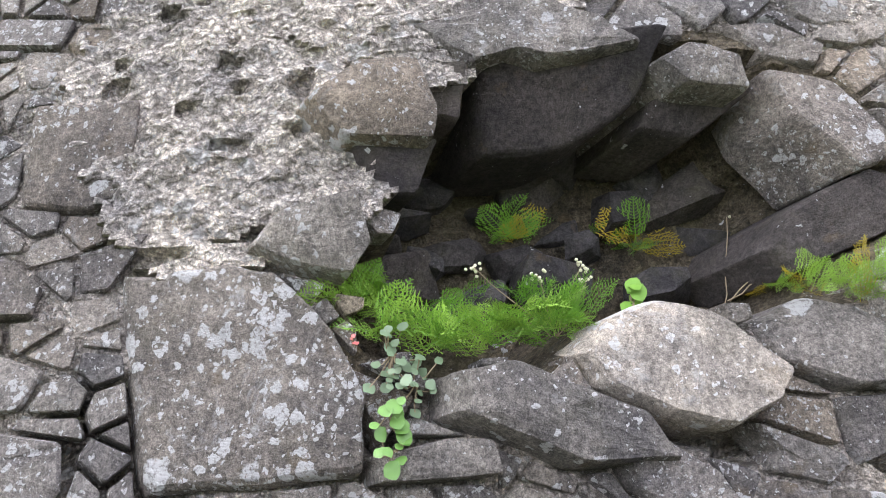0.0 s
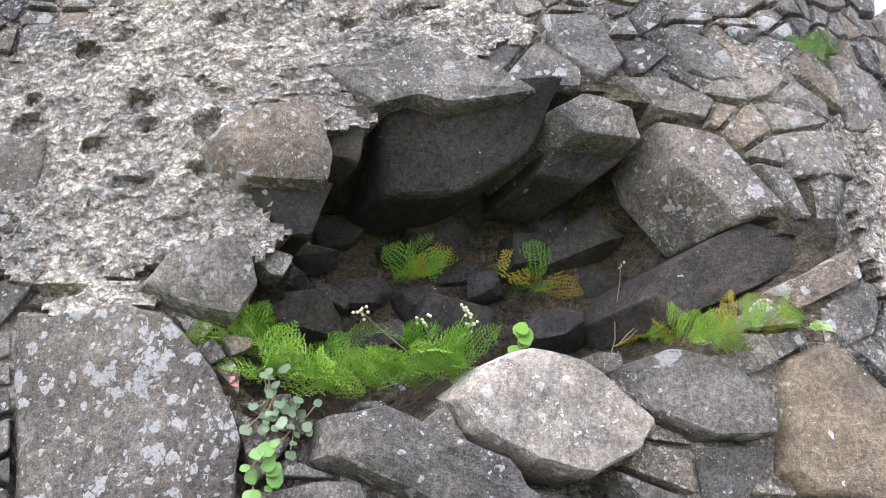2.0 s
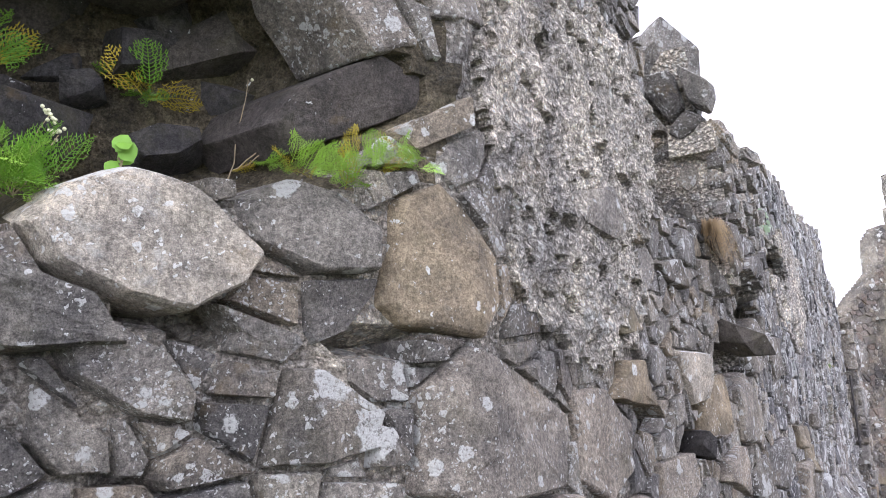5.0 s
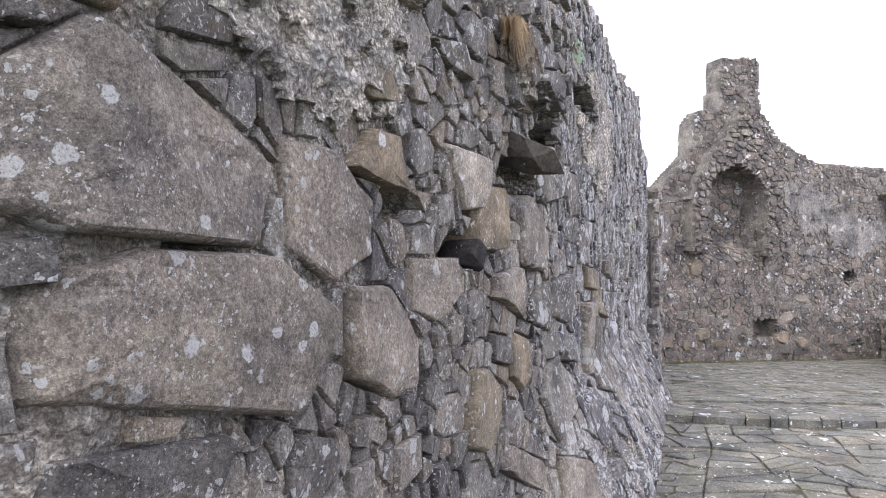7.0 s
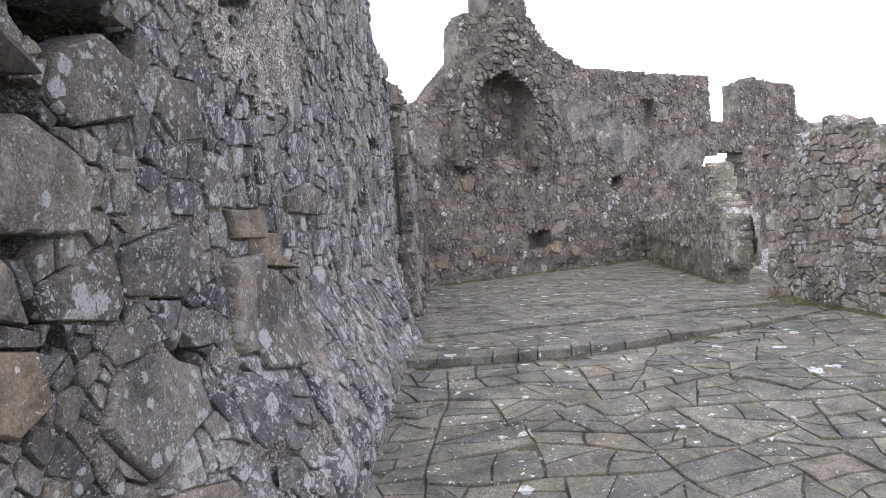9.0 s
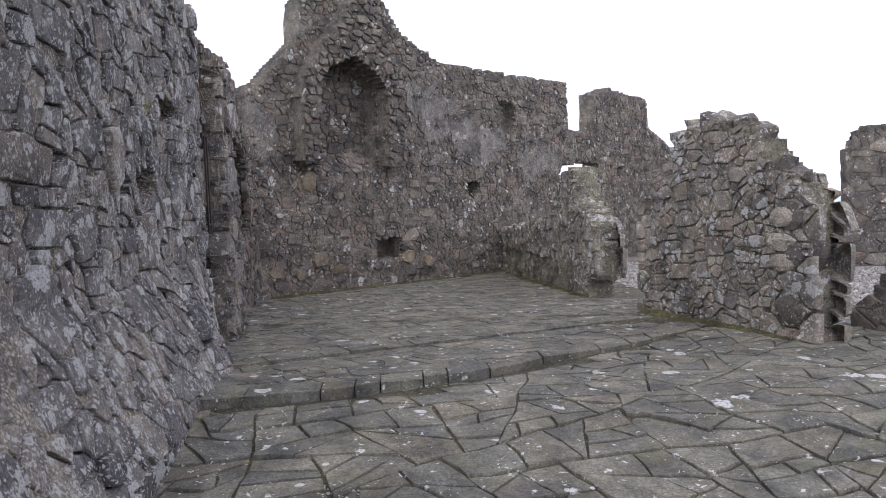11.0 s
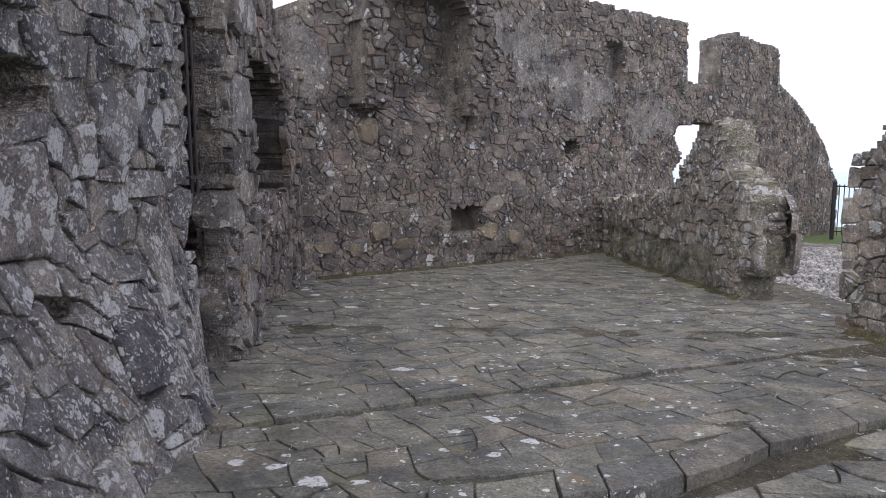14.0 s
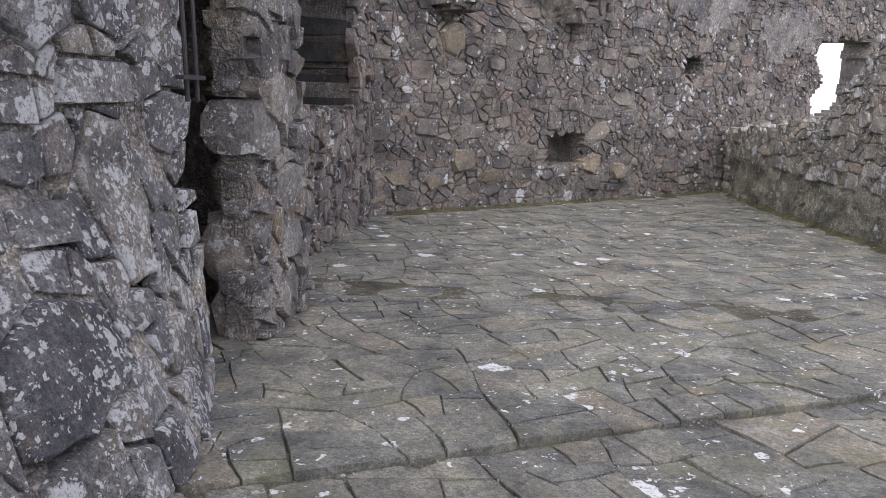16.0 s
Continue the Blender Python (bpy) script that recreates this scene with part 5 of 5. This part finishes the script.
grass_tuft((-0.10, 0.95, 2.10), 90, 0.12, leaf_green, "small green grass tuft in a wall hole", nr, 0.2)

# ---- moss along the foot of the walls ----
moss_mat = weathered("olive_moss", [(0.115, 0.108, 0.055), (0.10, 0.098, 0.052), (0.09, 0.092, 0.055)], 0.2, 20, 1.0, 60, 0.5, 0.95, 0.3, 0.7, 0.1)


def moss_strip(p0, p1, wide, level, seed):
    """Moss and silt in an uneven strip where a wall meets the paving."""
    tw, L = line_world(p0, p1)
    nu, nv = int(L / 0.05), 9
    verts, faces = [], []
    for i in range(nu + 1):
        for j in range(nv + 1):
            u, d = i * 0.05, wide * j / nv
            x, y, _ = tw(u, 0, d)
            swell = 0.035 * (1 - j / nv) ** 2 + 0.018 * nz(x, y, seed, 4) + 0.012 * nz(x, y, seed, 13) - 0.022 * j / nv
            verts.append((x, y, level(x, y) + 0.008 + swell))
    for i in range(nu):
        for j in range(nv):
            faces.append((i * (nv + 1) + j, (i + 1) * (nv + 1) + j, (i + 1) * (nv + 1) + j + 1, i * (nv + 1) + j + 1))
    return tagged(mesh_object("moss", verts, faces, moss_mat), "olive green moss and silt along the foot of a wall", "moss", kind="stuff")


moss_strip(far_world(0.2, 0, 0.0)[:2], far_world(6.0, 0, 0.0)[:2], 0.22, level_up, 1)
moss_strip((3.66, 14.7), (4.17, 10.35), 0.2, level_up, 2)
moss_strip((4.3, 8.5), (4.92, 6.4), 0.16, level_low, 3)
moss_strip((0.06, -2.0), (0.06, 2.6), 0.12, level_low, 4)

# ---- loose boulders on the pier ----
br = random.Random(29)
pier_world, _ = line_world((4.35, 8.6), (4.95, 6.36))
for u, z, a, b in ((0.5, 2.02, 0.17, 0.08), (0.72, 2.13, 0.13, 0.09), (0.95, 2.16, 0.12, 0.11), (1.2, 2.15, 0.16, 0.09), (1.45, 2.10, 0.13, 0.08), (1.68, 1.97, 0.15, 0.09), (1.98, 1.66, 0.15, 0.11), (0.28, 1.80, 0.13, 0.08), (2.15, 1.56, 0.12, 0.09)):
    rock(pier_world(u, z, -0.14), (a, a * 0.8, b), br, br.choice((stone_far, stone_far, stone_pier)), wall_pier)
z = 0.0
while z < 1.3:
    h = br.uniform(0.2, 0.34)
    block(pier_world, (2.22 + br.uniform(-0.03, 0.02), z + h / 2, -0.17), (br.uniform(0.26, 0.34), h * 0.98, 0.42), br, br.choice((stone_far, stone_pier)), wall_pier)
    z += h
for u, z, w, h in ((2.1, 1.20, 0.26, 0.18), (2.12, 0.80, 0.3, 0.16), (2.1, 0.98, 0.34, 0.16)):
    block(pier_world, (u, z, -0.05), (w, h, 0.2), br, stone_pale, wall_pier)

# ---- stones above the wall hole and under the window gap ----
for x, y, z, sx, sy, sz in ((-0.07, 1.0, 2.40, 0.14, 0.26, 0.10), (-0.2, 0.55, 3.5, 0.2, 0.2, 0.34), (-0.03, -0.05, 1.63, 0.07, 0.11, 0.06), (-0.02, 0.5, 2.12, 0.12, 0.3, 0.09)):
    rock((x, y, z), (sx, sy, sz), nr, stone_near if z > 2.3 else stone_dark, wall_left)

# ---- iron rods on the wall by the slit ----
iron = plain("rusty_black_iron", (0.05, 0.045, 0.045), 0.6, 0.6)
rods = new("iron_bracket")
rods.location = (-0.09, 6.62, 1.0)
tagged(rods, "two thin black iron rods held by a bracket on the wall", "bracket")
for dy in (0.0, 0.075):
    mesh_object("rod", *tube([Vector((0, dy, 0.18)), Vector((0.0, dy - 0.02, 0.6)), Vector((0.0, dy - 0.04, 1.0))], 0.008, 8), iron, rods)
bm = bmesh.new()
bmesh.ops.create_cube(bm, size=1)
bmesh.ops.scale(bm, verts=bm.verts, vec=(0.03, 0.16, 0.014))
bmesh.ops.bevel(bm, geom=bm.edges[:], offset=0.003, segments=1)
bmesh.ops.translate(bm, verts=bm.verts, vec=(0.0, 0.03, 0.26))
part("clamp", bm, iron, rods)

# ---- cobbled yard and the railing above the sea ----
cobble_mat = weathered("pale_cobbles", [(0.38, 0.37, 0.35), (0.16, 0.16, 0.16), (0.46, 0.45, 0.43), (0.24, 0.23, 0.22)], 0.2, 12, 0.4, 60, 0.05, 0.35)
cr = random.Random(77)
cv, cf = [], []
y = 8.3
while y < 16.5:
    x = 4.95
    while x < 11.5:
        s = cr.uniform(0.02, 0.044)
        px, py, pz = x + cr.uniform(-0.03, 0.03), y + cr.uniform(-0.03, 0.03), -0.12 + 0.12 * max(0, min(1, (9.5 - y) / 4))
        k = len(cv)
        t0 = cr.uniform(0, 6)
        e = cr.uniform(0.6, 1.0)
        for ring, (q, h) in enumerate(((1.0, -0.02), (0.85, 0.018), (0.4, 0.032))):
            for m in range(6):
                a = t0 + m * 1.047
                cv.append((px + math.cos(a) * s * q, py + math.sin(a) * s * q * e, pz + h))
        for ring in range(2):
            for m in range(6):
                j = (m + 1) % 6
                cf.append((k + ring * 6 + m, k + ring * 6 + j, k + ring * 6 + 6 + j, k + ring * 6 + 6 + m))
        cf.append(tuple(k + 12 + m for m in range(6)))
        x += 0.075
    y += 0.07
cobbles = tagged(mesh_object("cobbles", cv, cf, cobble_mat), "pale and dark rounded cobbles paving the yard", "cobbles", kind="stuff")

railing_mat = plain("black_painted_steel", (0.03, 0.032, 0.035), 0.45, 0.3)
fence = new("fence")
fence.location = (9.5, 19.4, -0.22)
tagged(fence, "black steel railing along the grass above the sea", "fence")
FX, FY = 0.985, -0.17


def fence_bar(name, s, w, z0, z1):
    bm = bmesh.new()
    bmesh.ops.create_cube(bm, size=1)
    bmesh.ops.scale(bm, verts=bm.verts, vec=(w, w, z1 - z0))
    bmesh.ops.bevel(bm, geom=[e for e in bm.edges if abs(e.verts[0].co.z - e.verts[1].co.z) > 0.1], offset=w * 0.2, segments=1)
    bmesh.ops.rotate(bm, verts=bm.verts, matrix=Matrix.Rotation(math.atan2(FY, FX), 3, "Z"))
    bmesh.ops.translate(bm, verts=bm.verts, vec=(FX * s, FY * s, (z0 + z1) / 2))
    part(name, bm, railing_mat, fence)


for k in range(8):
    fence_bar("post", k * 0.8, 0.07, 0.0, 1.28)
for k in range(1, 62):
    if k % 8:
        fence_bar("bar", k * 0.1 - 0.1, 0.016, 0.1, 1.22)
for z in (0.18, 1.18):
    bm = bmesh.new()
    bmesh.ops.create_cube(bm, size=1)
    bmesh.ops.scale(bm, verts=bm.verts, vec=(5.6, 0.03, 0.03))
    bmesh.ops.rotate(bm, verts=bm.verts, matrix=Matrix.Rotation(math.atan2(FY, FX), 3, "Z"))
    bmesh.ops.translate(bm, verts=bm.verts, vec=(FX * 2.8, FY * 2.8, z))
    part("rail", bm, railing_mat, fence)
